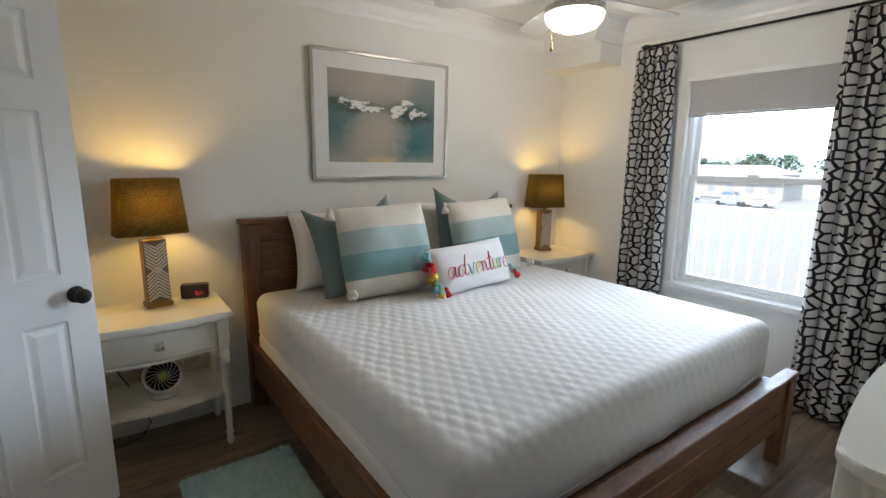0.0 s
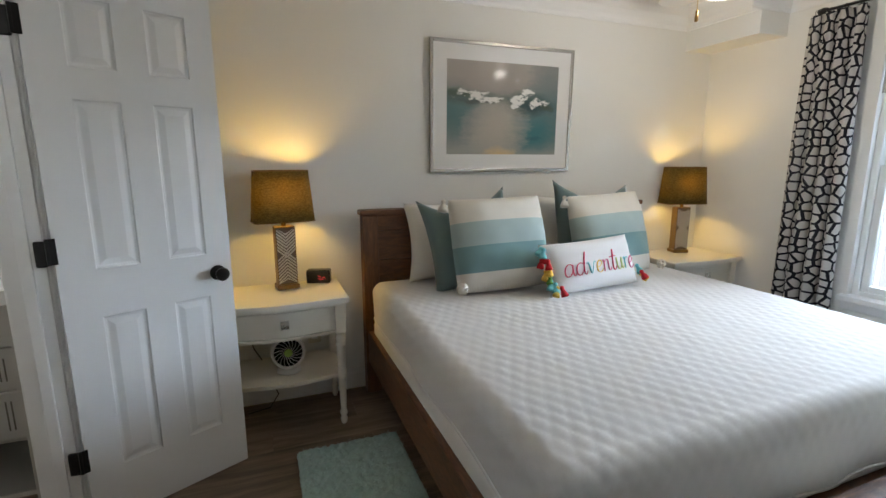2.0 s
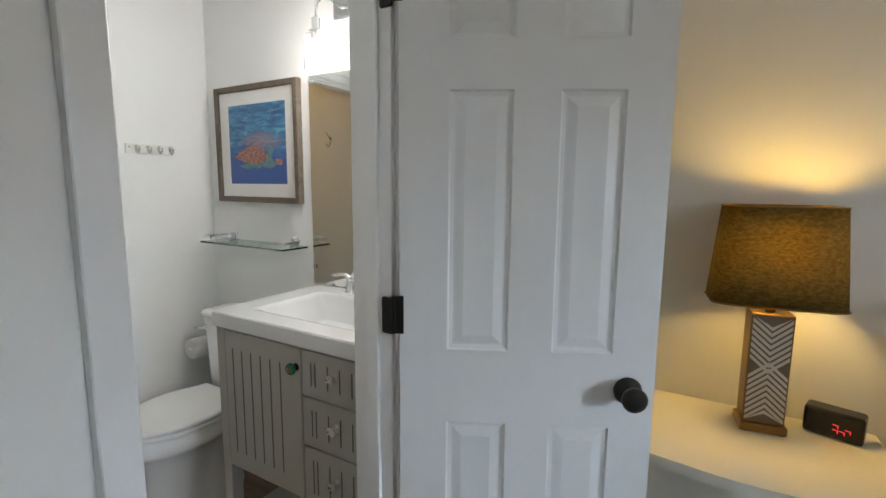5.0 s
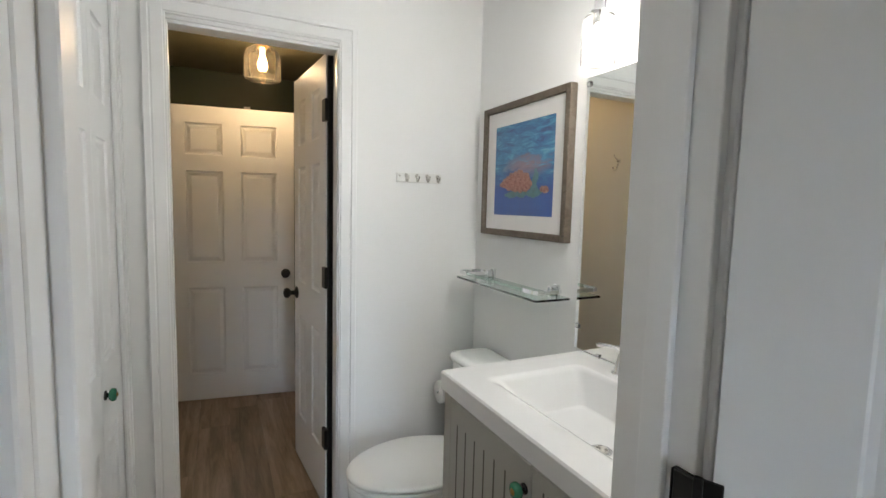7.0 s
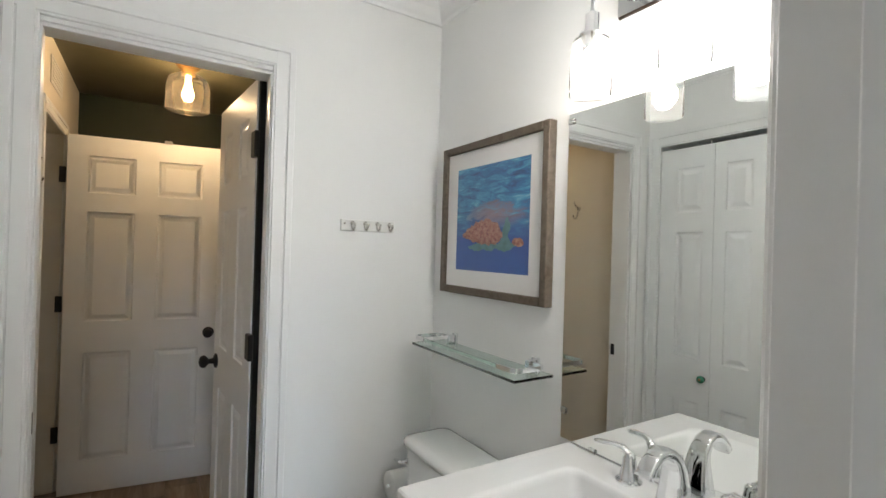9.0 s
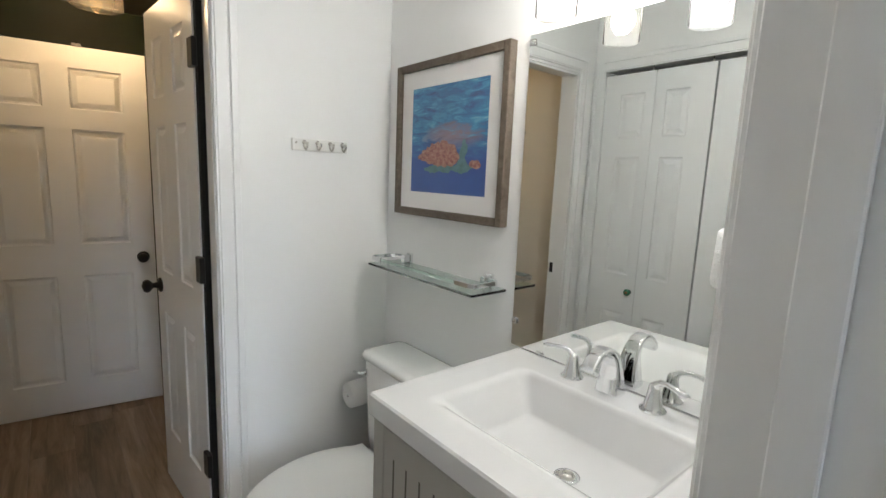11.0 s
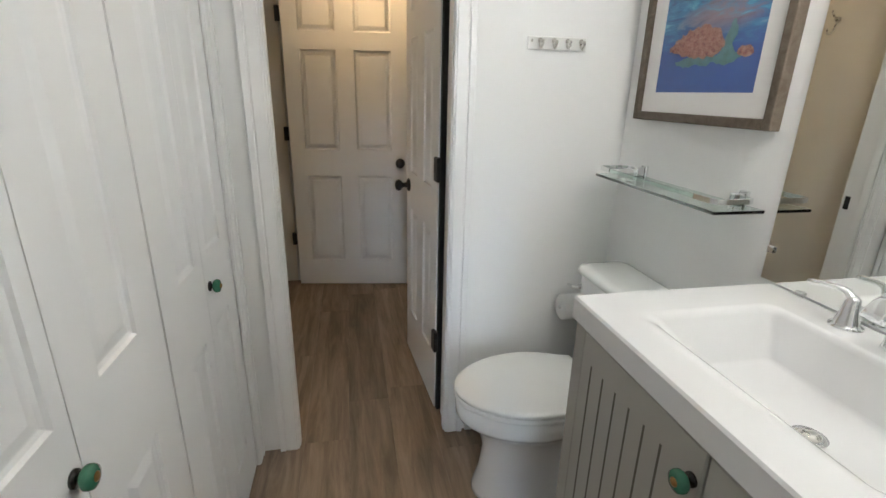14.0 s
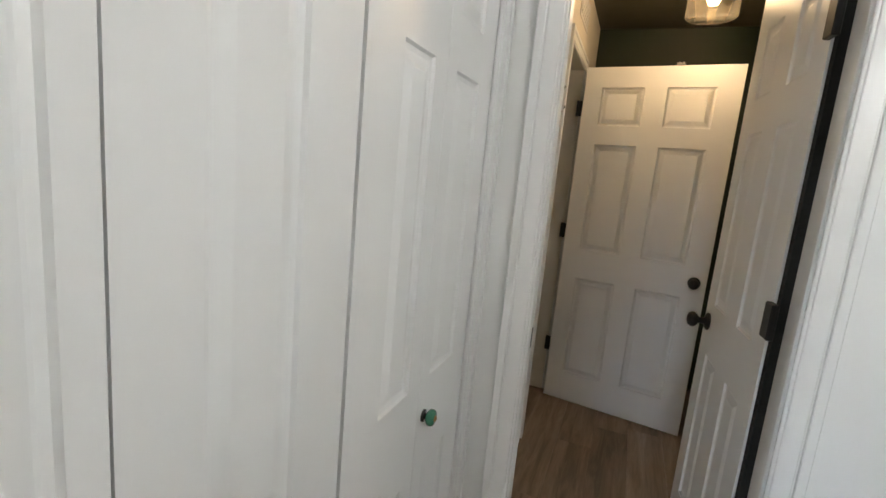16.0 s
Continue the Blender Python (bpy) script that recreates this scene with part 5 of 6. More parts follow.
def rug():
    b = bmesh.new()
    rnd = random.Random(9)
    x0, x1, y0, y1 = 0.440, 0.930, 2.085, 2.858
    nx, ny = 56, 90
    top = [[b.verts.new((x0 + (x1 - x0) * i / nx + rnd.uniform(-0.003, 0.003), y0 + (y1 - y0) * j / ny + rnd.uniform(-0.003, 0.003), (0.004 if i in (0, nx) or j in (0, ny) else 0.020 + 0.008 * noise.noise((i * 0.35, j * 0.35, 1)) + rnd.uniform(-0.004, 0.004)))) for i in range(nx + 1)] for j in range(ny + 1)]
    for p, q in zip(top, top[1:]):
        for k in range(nx):
            b.faces.new((p[k], p[k + 1], q[k + 1], q[k]))
    r = thing("rug", pose(0, 0, 0), "pale aqua shag rug on the floor beside the bed", "rug")
    part("backing", boxes((x0, y0, 0.0005, x1, y1, 0.006)), RUG, r)
    part("shag_top", b, RUG, r, "", True)
    t = bmesh.new()
    for _ in range(2600):
        x, y = rnd.uniform(x0, x1), rnd.uniform(y0, y1)
        a, l = rnd.uniform(0, 6.28), rnd.uniform(0.008, 0.02)
        c = Vector((x, y, 0.012))
        d = Vector((math.cos(a), math.sin(a), 0)) * 0.0025
        tip = c + Vector((rnd.uniform(-0.012, 0.012), rnd.uniform(-0.012, 0.012), l))
        vs = [t.verts.new(p) for p in (c - d, c + d, tip)]
        t.faces.new(vs)
    tagged(part("tufting", t, RUG, r), kind="stuff")
    return r


rug()

dresser = thing("dresser", pose(1.415, 0.424, 0), "white painted dresser with a rounded bow-front top", "dresser")
DW, DD = 1.25, 0.475
outl = [(0, 0), (DW, 0)]
for k in range(7):
    a = math.pi / 2 * k / 6
    outl.append((DW - 0.06 + 0.06 * math.cos(a), DD - 0.06 + 0.06 * math.sin(a)))
for k in range(1, 16):
    u = k / 16
    outl.append((DW - 0.06 - u * (DW - 0.12), DD + 0.05 * math.sin(math.pi * u) ** 1.0))
for k in range(7):
    a = math.pi / 2 + math.pi / 2 * k / 6
    outl.append((0.06 + 0.06 * math.cos(a), DD - 0.06 + 0.06 * math.sin(a)))
part("dresser_top", prism(outl, 0.83, 0.862, 0.012, 3), CREAM, dresser)
inner = [(0.04 + x * (DW - 0.08) / DW, y * (DD - 0.045) / DD) for x, y in outl]
part("body", prism(inner, 0.09, 0.8295, 0.004), CREAM, dresser)
for row, (z0, z1) in enumerate(((0.62, 0.80), (0.37, 0.60), (0.12, 0.35))):
    for c in range(2):
        x0, x1 = 0.10 + c * 0.54, 0.10 + c * 0.54 + 0.51
        dr = part("drawer_front", boxes((x0, DD - 0.055, z0, x1, DD + 0.004, z1), bevel=0.005), CREAM, dresser)
        part("knob", lathe([(0.006, 0), (0.008, 0.012), (0.016, 0.018), (0.014, 0.026), (0, 0.028)], 16), NICKEL, dr, "", True, pose((x0 + x1) / 2, DD + 0.004, (z0 + z1) / 2, -90))
for x in (0.05, DW - 0.10):
    for y in (0.01, DD - 0.11):
        part("foot", boxes((x, y, 0, x + 0.05, y + 0.05, 0.0895), bevel=0.005), CREAM, dresser)


# ---- bathroom ----
VX0, VX1, VY0, VZ = -1.180, -0.452, 2.734, 0.941
vanity = thing("vanity_cabinet", pose(0, 0, 0), "warm grey vanity cabinet with beadboard door and three drawers", "vanity")
CX0, CX1, CY0 = VX0 + 0.008, VX1 - 0.008, 2.758
ZB, ZT = 0.358, 0.886
part("body", boxes((CX0, CY0 + 0.004, ZB, CX1, YB - 0.02, 0.79), (CX0, CY0 + 0.0045, 0.7905, CX1, CY0 + 0.02, ZT), (CX0, CY0 + 0.0205, 0.7905, CX0 + 0.016, YB - 0.02, ZT), (CX1 - 0.016, CY0 + 0.0205, 0.7905, CX1, YB - 0.02, ZT), bevel=0.002), GREYCAB, vanity)
for x in (CX0, CX1 - 0.045):
    for y in (CY0 - 0.014, YB - 0.07):
        part("leg", boxes((x, y, 0, x + 0.045, y + 0.045, ZB - 0.0005 if y > CY0 else ZT), bevel=0.003), GREYCAB, vanity)
part("low_shelf", boxes((CX0 + 0.01, CY0 + 0.02, 0.12, CX1 - 0.01, YB - 0.04, 0.14), bevel=0.002), GREYCAB, vanity)
XS = -0.752


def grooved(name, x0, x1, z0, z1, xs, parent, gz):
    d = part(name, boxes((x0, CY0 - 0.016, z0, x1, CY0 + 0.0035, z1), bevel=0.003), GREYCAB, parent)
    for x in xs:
        # no routed depth: flat strips whose dark colour carries the groove's shade
        part("groove", boxes((x - 0.0026, CY0 - 0.0166, z0 + gz, x + 0.0026, CY0 - 0.0158, z1 - gz)), GROOVE, d, "flat dark strip drawn as a groove with its shade")
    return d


vd = grooved("door", CX0 + 0.047, XS - 0.002, ZB + 0.02, ZT - 0.006, [-1.083 + 0.0472 * k for k in range(6)], vanity, 0.062)
part("rose", lathe([(0.012, 0), (0.012, 0.004), (0.006, 0.006), (0.006, 0.014)], 18), DARKPL, vd, "", True, pose(XS - 0.020, CY0 - 0.016, 0.818, 90))
part("knob", lathe([(0.006, 0.012), (0.015, 0.014), (0.0185, 0.019), (0.0185, 0.024), (0.0165, 0.029), (0.010, 0.031), (0, 0.0305)], 24), JADE, vd, "green stone knob", True, pose(XS - 0.020, CY0 - 0.016, 0.818, 90))
part("screw", lathe([(0.0075, 0.030), (0.0075, 0.032), (0.004, 0.0345), (0, 0.035)], 14), BRASS, vd, "brass screw in the knob", True, pose(XS - 0.020, CY0 - 0.016, 0.818, 90))
for z0, z1 in ((0.733, ZT - 0.006), (0.569, 0.727), (ZB + 0.02, 0.563)):
    dr = grooved("drawer", XS + 0.002, CX1 - 0.006, z0, z1, [-0.709, -0.692, -0.641, -0.593, -0.546, -0.530], vanity, 0.036)
    part("knob", lathe([(0.012, 0), (0.013, 0.003), (0.006, 0.006), (0.006, 0.016), (0.013, 0.022), (0.0155, 0.028), (0.012, 0.033), (0.006, 0.0335), (0, 0.034)], 18), NICKEL, dr, "nickel ring knob", True, pose(-0.607, CY0 - 0.016, (z0 + z1) / 2 + 0.014, 90))

top = thing("sink", pose(0, 0, 0), "white integrated sink top with a rectangular basin", "sink")
SX0, SX1, SY0, SY1 = -1.066, -0.602, 2.826, 3.142


def rrect(x0, y0, x1, y1, r, z, n=5):
    pts = []
    for cx, cy, a0 in ((x1 - r, y1 - r, 0), (x0 + r, y1 - r, 90), (x0 + r, y0 + r, 180), (x1 - r, y0 + r, 270)):
        for k in range(n):
            a = radians(a0 + 90 * k / (n - 1))
            pts.append((cx + r * math.cos(a), cy + r * math.sin(a), z))
    return pts


rings = [rrect(VX0 + 0.002, VY0 + 0.002, VX1 - 0.002, YB - 0.004, 0.003, ZT + 0.001), rrect(VX0, VY0, VX1, YB - 0.002, 0.005, ZT + 0.004), rrect(VX0, VY0, VX1, YB - 0.002, 0.005, VZ - 0.005), rrect(VX0 + 0.004, VY0 + 0.004, VX1 - 0.004, YB - 0.004, 0.004, VZ),
         rrect(SX0 - 0.014, SY0 - 0.018, SX1 + 0.014, SY1 + 0.010, 0.03, VZ), rrect(SX0 - 0.007, SY0 - 0.006, SX1 + 0.007, SY1 + 0.004, 0.03, VZ - 0.0012),
         rrect(SX0 - 0.001, SY0 + 0.008, SX1 + 0.001, SY1, 0.028, VZ - 0.005), rrect(SX0 + 0.005, SY0 + 0.026, SX1 - 0.007, SY1 - 0.002, 0.026, VZ - 0.015), rrect(SX0 + 0.036, SY0 + 0.118, SX1 - 0.066, SY1 - 0.012, 0.020, VZ - 0.104), rrect(SX0 + 0.040, SY0 + 0.124, SX1 - 0.071, SY1 - 0.017, 0.018, VZ - 0.109), rrect(SX0 + 0.048, SY0 + 0.131, SX1 - 0.078, SY1 - 0.025, 0.016, VZ - 0.111), rrect(SX0 + 0.15, SY0 + 0.15, SX1 - 0.18, SY1 - 0.10, 0.02, VZ - 0.1125)]
slab = bmesh.new()
vs = [[slab.verts.new(p) for p in r] for r in rings]
for a, b in zip(vs, vs[1:]):
    for k in range(len(a)):
        slab.faces.new((a[k], a[(k + 1) % len(a)], b[(k + 1) % len(a)], b[k]))
slab.faces.new(vs[-1])
ob = part("basin_slab", slab, STONE, top)
for f in ob.data.polygons:
    f.use_smooth = 4 * 20 <= f.index < 11 * 20
part("drain_ring", lathe([(0.018, 0.0), (0.026, 0.001), (0.027, 0.004), (0.02, 0.005)], 24), CHROME, top, "", True, pose(-0.808, 2.988, VZ - 0.1118))
part("drain_plug", lathe([(0.017, 0.0), (0.0175, 0.006), (0.012, 0.010), (0, 0.011)], 20), NICKEL, top, "chrome stopper", True, pose(-0.808, 2.988, VZ - 0.111))

faucet = thing("faucet", pose(-0.850, 3.200, VZ), "chrome widespread faucet with two lever handles", "faucet")
# (y, z) of the spout's middle line, its half width and its half thickness
SPOUT = [(0.0, 0.0, 0.035, 0.030), (0.001, 0.008, 0.0345, 0.0295), (0.002, 0.045, 0.030, 0.0235), (0.0, 0.078, 0.0255, 0.018), (-0.009, 0.103, 0.0225, 0.014), (-0.026, 0.121, 0.0205, 0.0115), (-0.048, 0.128, 0.0195, 0.0105), (-0.070, 0.124, 0.019, 0.0105), (-0.090, 0.111, 0.0195, 0.011), (-0.105, 0.093, 0.0205, 0.012), (-0.110, 0.084, 0.0205, 0.012)]
SPOUT = [(y * 0.92, z * 0.90, hw * 0.84, ht * 0.86) for y, z, hw, ht in SPOUT]
rings = []
for k, (y, z, hw, ht) in enumerate(SPOUT):
    p, q = SPOUT[max(k - 1, 0)], SPOUT[min(k + 1, len(SPOUT) - 1)]
    d = Vector((0, q[0] - p[0], q[1] - p[1])).normalized()
    n = Vector((0, -d.z, d.y))
    ring = []
    for j in range(20):
        a = 2 * math.pi * j / 20
        c, e = math.cos(a), math.sin(a)
        ring.append(Vector((0, y, z)) + Vector((hw * math.copysign(abs(c) ** 0.3, c), 0, 0)) + n * (ht * math.copysign(abs(e) ** 0.3, e)))
    rings.append(ring)
part("spout", loft(rings), CHROME, faucet, "", True)
part("lift_rod", lathe([(0.0025, 0), (0.0025, 0.04), (0.005, 0.043), (0.004, 0.05), (0, 0.051)], 10), CHROME, faucet, "", True, pose(0, 0.022, 0.045))
for x, s in ((-0.106, -1), (0.106, 1)):
    hb = part("handle", lathe([(0.029, 0), (0.029, 0.005), (0.023, 0.008), (0.0215, 0.013), (0.017, 0.030), (0.0135, 0.05), (0.012, 0.060), (0.007, 0.066), (0, 0.067)], 22), CHROME, faucet, "", True, pose(x, 0, 0))
    part("lever", tube([(0, 0, 0.046), (0.004 * s, -0.001, 0.060), (0.014 * s, -0.004, 0.071), (0.030 * s, -0.009, 0.074), (0.050 * s, -0.014, 0.072), (0.070 * s, -0.018, 0.069), (0.080 * s, -0.020, 0.068)], [0.0125, 0.0105, 0.0075, 0.006, 0.0062, 0.0075, 0.005], 12), CHROME, hb, "", True)

mirror = thing("wall_mirror", pose(0, YB, 0), "frameless bathroom mirror on plastic clips above the sink", "mirror")
part("mirror_glass", boxes((-1.205, -0.007, VZ + 0.006, XP0 - 0.004, -0.001, 1.828), bevel=0.0006), MIRROR, mirror)
for x, z in ((-1.19, 1.805), (-1.19, 1.02), (-0.7, 1.828), (-1.09, VZ + 0.004)):
    part("clip", boxes((x - 0.016, -0.012, z - 0.006, x + 0.006, -0.0075, z + 0.010), bevel=0.002), glassy("clear_plastic_clip", (0.95, 0.95, 0.95), 0.05) if "clear_plastic_clip" not in bpy.data.materials else bpy.data.materials["clear_plastic_clip"], mirror)

sconce = thing("vanity_light", pose(0, YB, 0), "chrome vanity light with three clear glass shades, lit", "wall lamp")
part("backplate", boxes((-1.05, -0.02, 2.02, -0.54, -0.001, 2.10), bevel=0.006), CHROME, sconce)
for x in (-1.015, -0.795, -0.575):
    arm = part("arm", tube([(x, -0.02, 2.06), (x, -0.06, 2.075), (x, -0.11, 2.07), (x, -0.14, 2.04), (x, -0.145, 1.99)], 0.006, 10), CHROME, sconce, "", True)
    part("socket", lathe([(0.018, 1.905), (0.02, 1.91), (0.02, 1.93), (0.028, 1.935), (0.028, 1.94), (0.016, 1.945), (0.016, 1.985), (0.008, 1.99)], 20), CHROME, arm, "", True, pose(x, -0.145, 0))
    sg = lathe([(0.043, 1.80), (0.046, 1.803), (0.046, 1.90), (0.04, 1.925), (0.022, 1.932)], 28)
    gl = part("glass_shade", sg, JARGLASS, arm, "clear glass cylinder", True, pose(x, -0.145, 0))
    gl.visible_shadow = False
    bl = part("bulb", lathe([(0, 1.822), (0.016, 1.826), (0.028, 1.845), (0.029, 1.862), (0.018, 1.89), (0.013, 1.905)], 18), BULB, arm, "lit bulb", True, pose(x, -0.145, 0))
    bl.visible_shadow = False

# toilet: bowl points to -y
toilet = thing("toilet", pose(-1.590, 0, 0), "white two-piece toilet with the lid closed", "toilet")


def egg(cy, a, b0, b1, z, n=28, flat=None):
    pts = []
    for k in range(n):
        t = 2 * math.pi * k / n
        s, c = math.sin(t), math.cos(t)
        y = cy + (b1 if s > 0 else b0) * s
        x = a * c * (1 - 0.10 * max(0, -s))
        if flat is not None:
            y = min(y, flat)
        pts.append((x, y, z))
    return pts


part("pedestal", loft([egg(2.87, 0.150, 0.228, 0.23, 0.0), egg(2.87, 0.148, 0.226, 0.23, 0.015), egg(2.87, 0.128, 0.205, 0.22, 0.09), egg(2.86, 0.112, 0.185, 0.22, 0.19), egg(2.85, 0.115, 0.19, 0.23, 0.25), egg(2.84, 0.145, 0.225, 0.235, 0.30), egg(2.83, 0.172, 0.246, 0.235, 0.322), egg(2.83, 0.182, 0.256, 0.235, 0.34), egg(2.83, 0.183, 0.257, 0.235, 0.39), egg(2.83, 0.172, 0.245, 0.23, 0.396)]), PORC, toilet, "", True)


def lid_ring(grow, z):
    """Seat outline: round in front, drawn in to a square back."""
    right = [(0.187 * math.cos(a) * (1 - 0.06 * math.sin(a)), -0.262 * math.sin(a)) for a in [math.pi / 2 * (1 - k / 12) for k in range(13)]]
    right += [(0.185, 0.05), (0.174, 0.10), (0.157, 0.145), (0.143, 0.175), (0.138, 0.20), (0.139, 0.212)]
    path = right + [(-x, y) for x, y in right[:0:-1]]
    return [(x * (1 + grow / 0.187), 2.83 + y * (1 + grow / 0.24), z) for x, y in path]


part("seat", loft([lid_ring(-0.007, 0.397), lid_ring(-0.001, 0.402), lid_ring(-0.001, 0.411), lid_ring(-0.006, 0.416)]), WHITEPL, toilet, "", True)
part("lid", loft([lid_ring(-0.006, 0.418), lid_ring(0.0, 0.422), lid_ring(0.0, 0.431), lid_ring(-0.004, 0.436), lid_ring(-0.016, 0.440), lid_ring(-0.08, 0.443)]), WHITEPL, toilet, "", True)
part("tank", loft([rrect(-0.165, 3.075, 0.165, 3.235, 0.03, 0.40), rrect(-0.170, 3.070, 0.170, 3.237, 0.035, 0.46), rrect(-0.180, 3.060, 0.180, 3.238, 0.035, 0.752)]), PORC, toilet, "", True)
part("tank_lid", loft([rrect(-0.183, 3.057, 0.183, 3.240, 0.035, 0.754), rrect(-0.190, 3.048, 0.190, 3.242, 0.040, 0.760), rrect(-0.190, 3.048, 0.190, 3.242, 0.040, 0.776), rrect(-0.184, 3.055, 0.184, 3.238, 0.036, 0.785), rrect(-0.165, 3.075, 0.165, 3.225, 0.03, 0.789)]), PORC, toilet, "", True)
part("shelf_neck", loft([rrect(-0.12, 2.98, 0.12, 3.22, 0.04, 0.25), rrect(-0.14, 2.99, 0.14, 3.23, 0.04, 0.398)]), PORC, toilet, "", True)
lev = part("flush_lever", lathe([(0.012, 0), (0.012, 0.010), (0.007, 0.014), (0.007, 0.024)], 16), CHROME, toilet, "chrome flush lever", True, pose(-0.150, 3.062, 0.705, 90))
part("lever_arm", tube([(0.0, 0, 0.02), (-0.02, -0.002, 0.026), (-0.045, -0.006, 0.028)], 0.006, 10), CHROME, lev, "", True)
roll = thing("toilet_roll", pose(-1.850, 3.095, 0.575), "white toilet paper roll on a chrome holder beside the tank", "toilet roll")
part("paper", lathe([(0.02, -0.05), (0.048, -0.05), (0.05, -0.046), (0.05, 0.046), (0.048, 0.05), (0.02, 0.05)], 24), TOWEL, roll, "", True, pose(0, 0, 0, 90))
part("holder", tube([(0, -0.056, 0), (0, 0.08, 0), (0, 0.11, 0.01), (0, 0.15, 0.01)], 0.006, 10), CHROME, roll, "", True)
valve = thing("shutoff_valve", pose(-1.75, 3.20, 0.16), "chrome water valve and hose behind the toilet", "valve")
part("valve_body", lathe([(0.02, 0), (0.02, 0.004), (0.008, 0.006), (0.008, 0.04), (0.012, 0.045), (0.012, 0.06), (0, 0.062)], 14), CHROME, valve, "", True, pose(0, 0.048, 0, 90))
part("hose", tube([(0, 0.0, 0.0), (-0.02, -0.01, 0.08), (0.01, -0.02, 0.18), (0.0, -0.03, 0.235)], 0.005, 8), CHROME, valve, "", True)

shelf = thing("glass_shelf", pose(-1.525, YB, 1.102), "glass bathroom shelf on chrome brackets with corner rails, above the toilet", "shelf")
part("glass_plate", boxes((-0.285, -0.147, -0.004, 0.285, -0.004, 0.004), bevel=0.001), SHELFGLASS, shelf)


def flat_bar(points, half_h, half_t):
    """A flat bar standing on edge along a level path."""
    pts = [Vector(p) for p in points]
    rings = []
    for k, p in enumerate(pts):
        d = (pts[min(k + 1, len(pts) - 1)] - pts[max(k - 1, 0)]).normalized()
        n = Vector((-d.y, d.x, 0)) * half_t
        up = Vector((0, 0, half_h))
        rings.append([p + n + up, p - n + up, p - n - up, p + n - up])
    return loft(rings)


for s in (-1, 1):
    br = part("bracket", boxes((s * 0.215 - 0.014, -0.012, -0.016, s * 0.215 + 0.014, 0, 0.040), (s * 0.215 - 0.010, -0.040, 0.0045, s * 0.215 + 0.010, -0.0125, 0.034), (s * 0.215 - 0.010, -0.040, -0.0125, s * 0.215 + 0.010, -0.0125, -0.0045), bevel=0.002), CHROME, shelf)
    part("rail", flat_bar([(s * 0.222, -0.030, 0.026), (s * 0.255, -0.031, 0.026), (s * 0.272, -0.035, 0.026), (s * 0.279, -0.050, 0.026), (s * 0.280, -0.115, 0.026), (s * 0.276, -0.134, 0.026), (s * 0.262, -0.142, 0.026), (s * 0.205, -0.143, 0.026)], 0.0065, 0.0025), CHROME, shelf)
part("front_guard", boxes((-0.204, -0.1445, 0.020, 0.204, -0.1415, 0.032), bevel=0.001), SHELFGLASS, shelf, "clear acrylic guard strip")

hooks = thing("hook_rail", pose(XB, 2.955, 1.527), "small white hook rail with four chrome hooks", "hook rail")
part("board", boxes((0, -0.105, -0.021, 0.010, 0.105, 0.021), bevel=0.002), WHITEPL, hooks)
for y in (-0.092, 0.092):
    part("screw", lathe([(0.004, 0), (0.004, 0.002), (0, 0.003)], 10), NICKEL, hooks, "", True, pose(0.010, y, 0.006, 0, 90, 0))
for k in range(4):
    y = -0.063 + 0.0487 * k
    part("hook", tube([(0.010, y, 0.004), (0.016, y, -0.010), (0.026, y, -0.016), (0.036, y, -0.008), (0.040, y, 0.008)], 0.0042, 8), NICKEL, hooks, "", True)
    part("hook_cap", lathe([(0.007, 0), (0.008, 0.003), (0.004, 0.006), (0, 0.0065)], 12), NICKEL, hooks, "", True, pose(0.010, y, 0.008, 0, 90, 0))

towel = thing("hand_towel", pose(-0.55, 3.214, 0), "white folded hand towels hanging from a ring at the wall corner", "towel")
tb = bmesh.new()
for z0, z1, left in ((1.02, 1.25, 0.09), (1.235, 1.36, 0.115), (1.345, 1.44, 0.10), (1.425, 1.49, 0.07)):
    box(tb, -left, -0.022, z0, 0.098, 0.022, z1, bevel=0.02, seg=3)
for v in tb.verts:
    v.co.x += 0.006 * noise.noise(v.co * 30)
    v.co.y += 0.004 * noise.noise(v.co * 40 + Vector((5, 0, 0)))
part("folds", tb, TOWEL, towel, "", True)
part("ring", tube([(0.02 + 0.06 * math.cos(a), 0.0, 1.495 + 0.06 * math.sin(a)) for a in [2 * math.pi * k / 20 for k in range(21)]], 0.004, 8), CHROME, towel, "", True)
strike = tagged(part("strike_plate", boxes((XB2 + 0.012, HALL_Y[0] + 0.0125, 0.895, XB2 + 0.036, HALL_Y[0] + 0.0145, 0.955), bevel=0.001), BLACK), "black strike plate on the hall door jamb", "strike plate")

# ---- hall ----
hl = thing("hall_light", pose(-3.25, 2.43, 0), "flush ceiling light with an amber-tinted glass jar, lit", "ceiling lamp")
part("canopy", lathe([(0.065, 2.4395), (0.065, 2.425), (0.05, 2.405), (0.035, 2.395), (0.035, 2.37)][::-1], 28), BRASS, hl, "", True)
hg = part("glass_jar", lathe([(0.107, 2.175), (0.110, 2.179), (0.110, 2.30), (0.10, 2.345), (0.07, 2.368), (0.036, 2.372)], 32), AMBERGLASS, hl, "clear glass jar shade", True)
hg.visible_shadow = False
hbulb = part("bulb", lathe([(0, 2.225), (0.02, 2.23), (0.03, 2.25), (0.03, 2.275), (0.016, 2.32), (0.013, 2.37)], 18), HALLBULB, hl, "lit bulb", True)
hbulb.visible_shadow = False
hk = thing("wall_hook", pose(-2.83, 1.84, 1.722), "double nickel coat hook on the hall wall", "hook", "hall hooks")
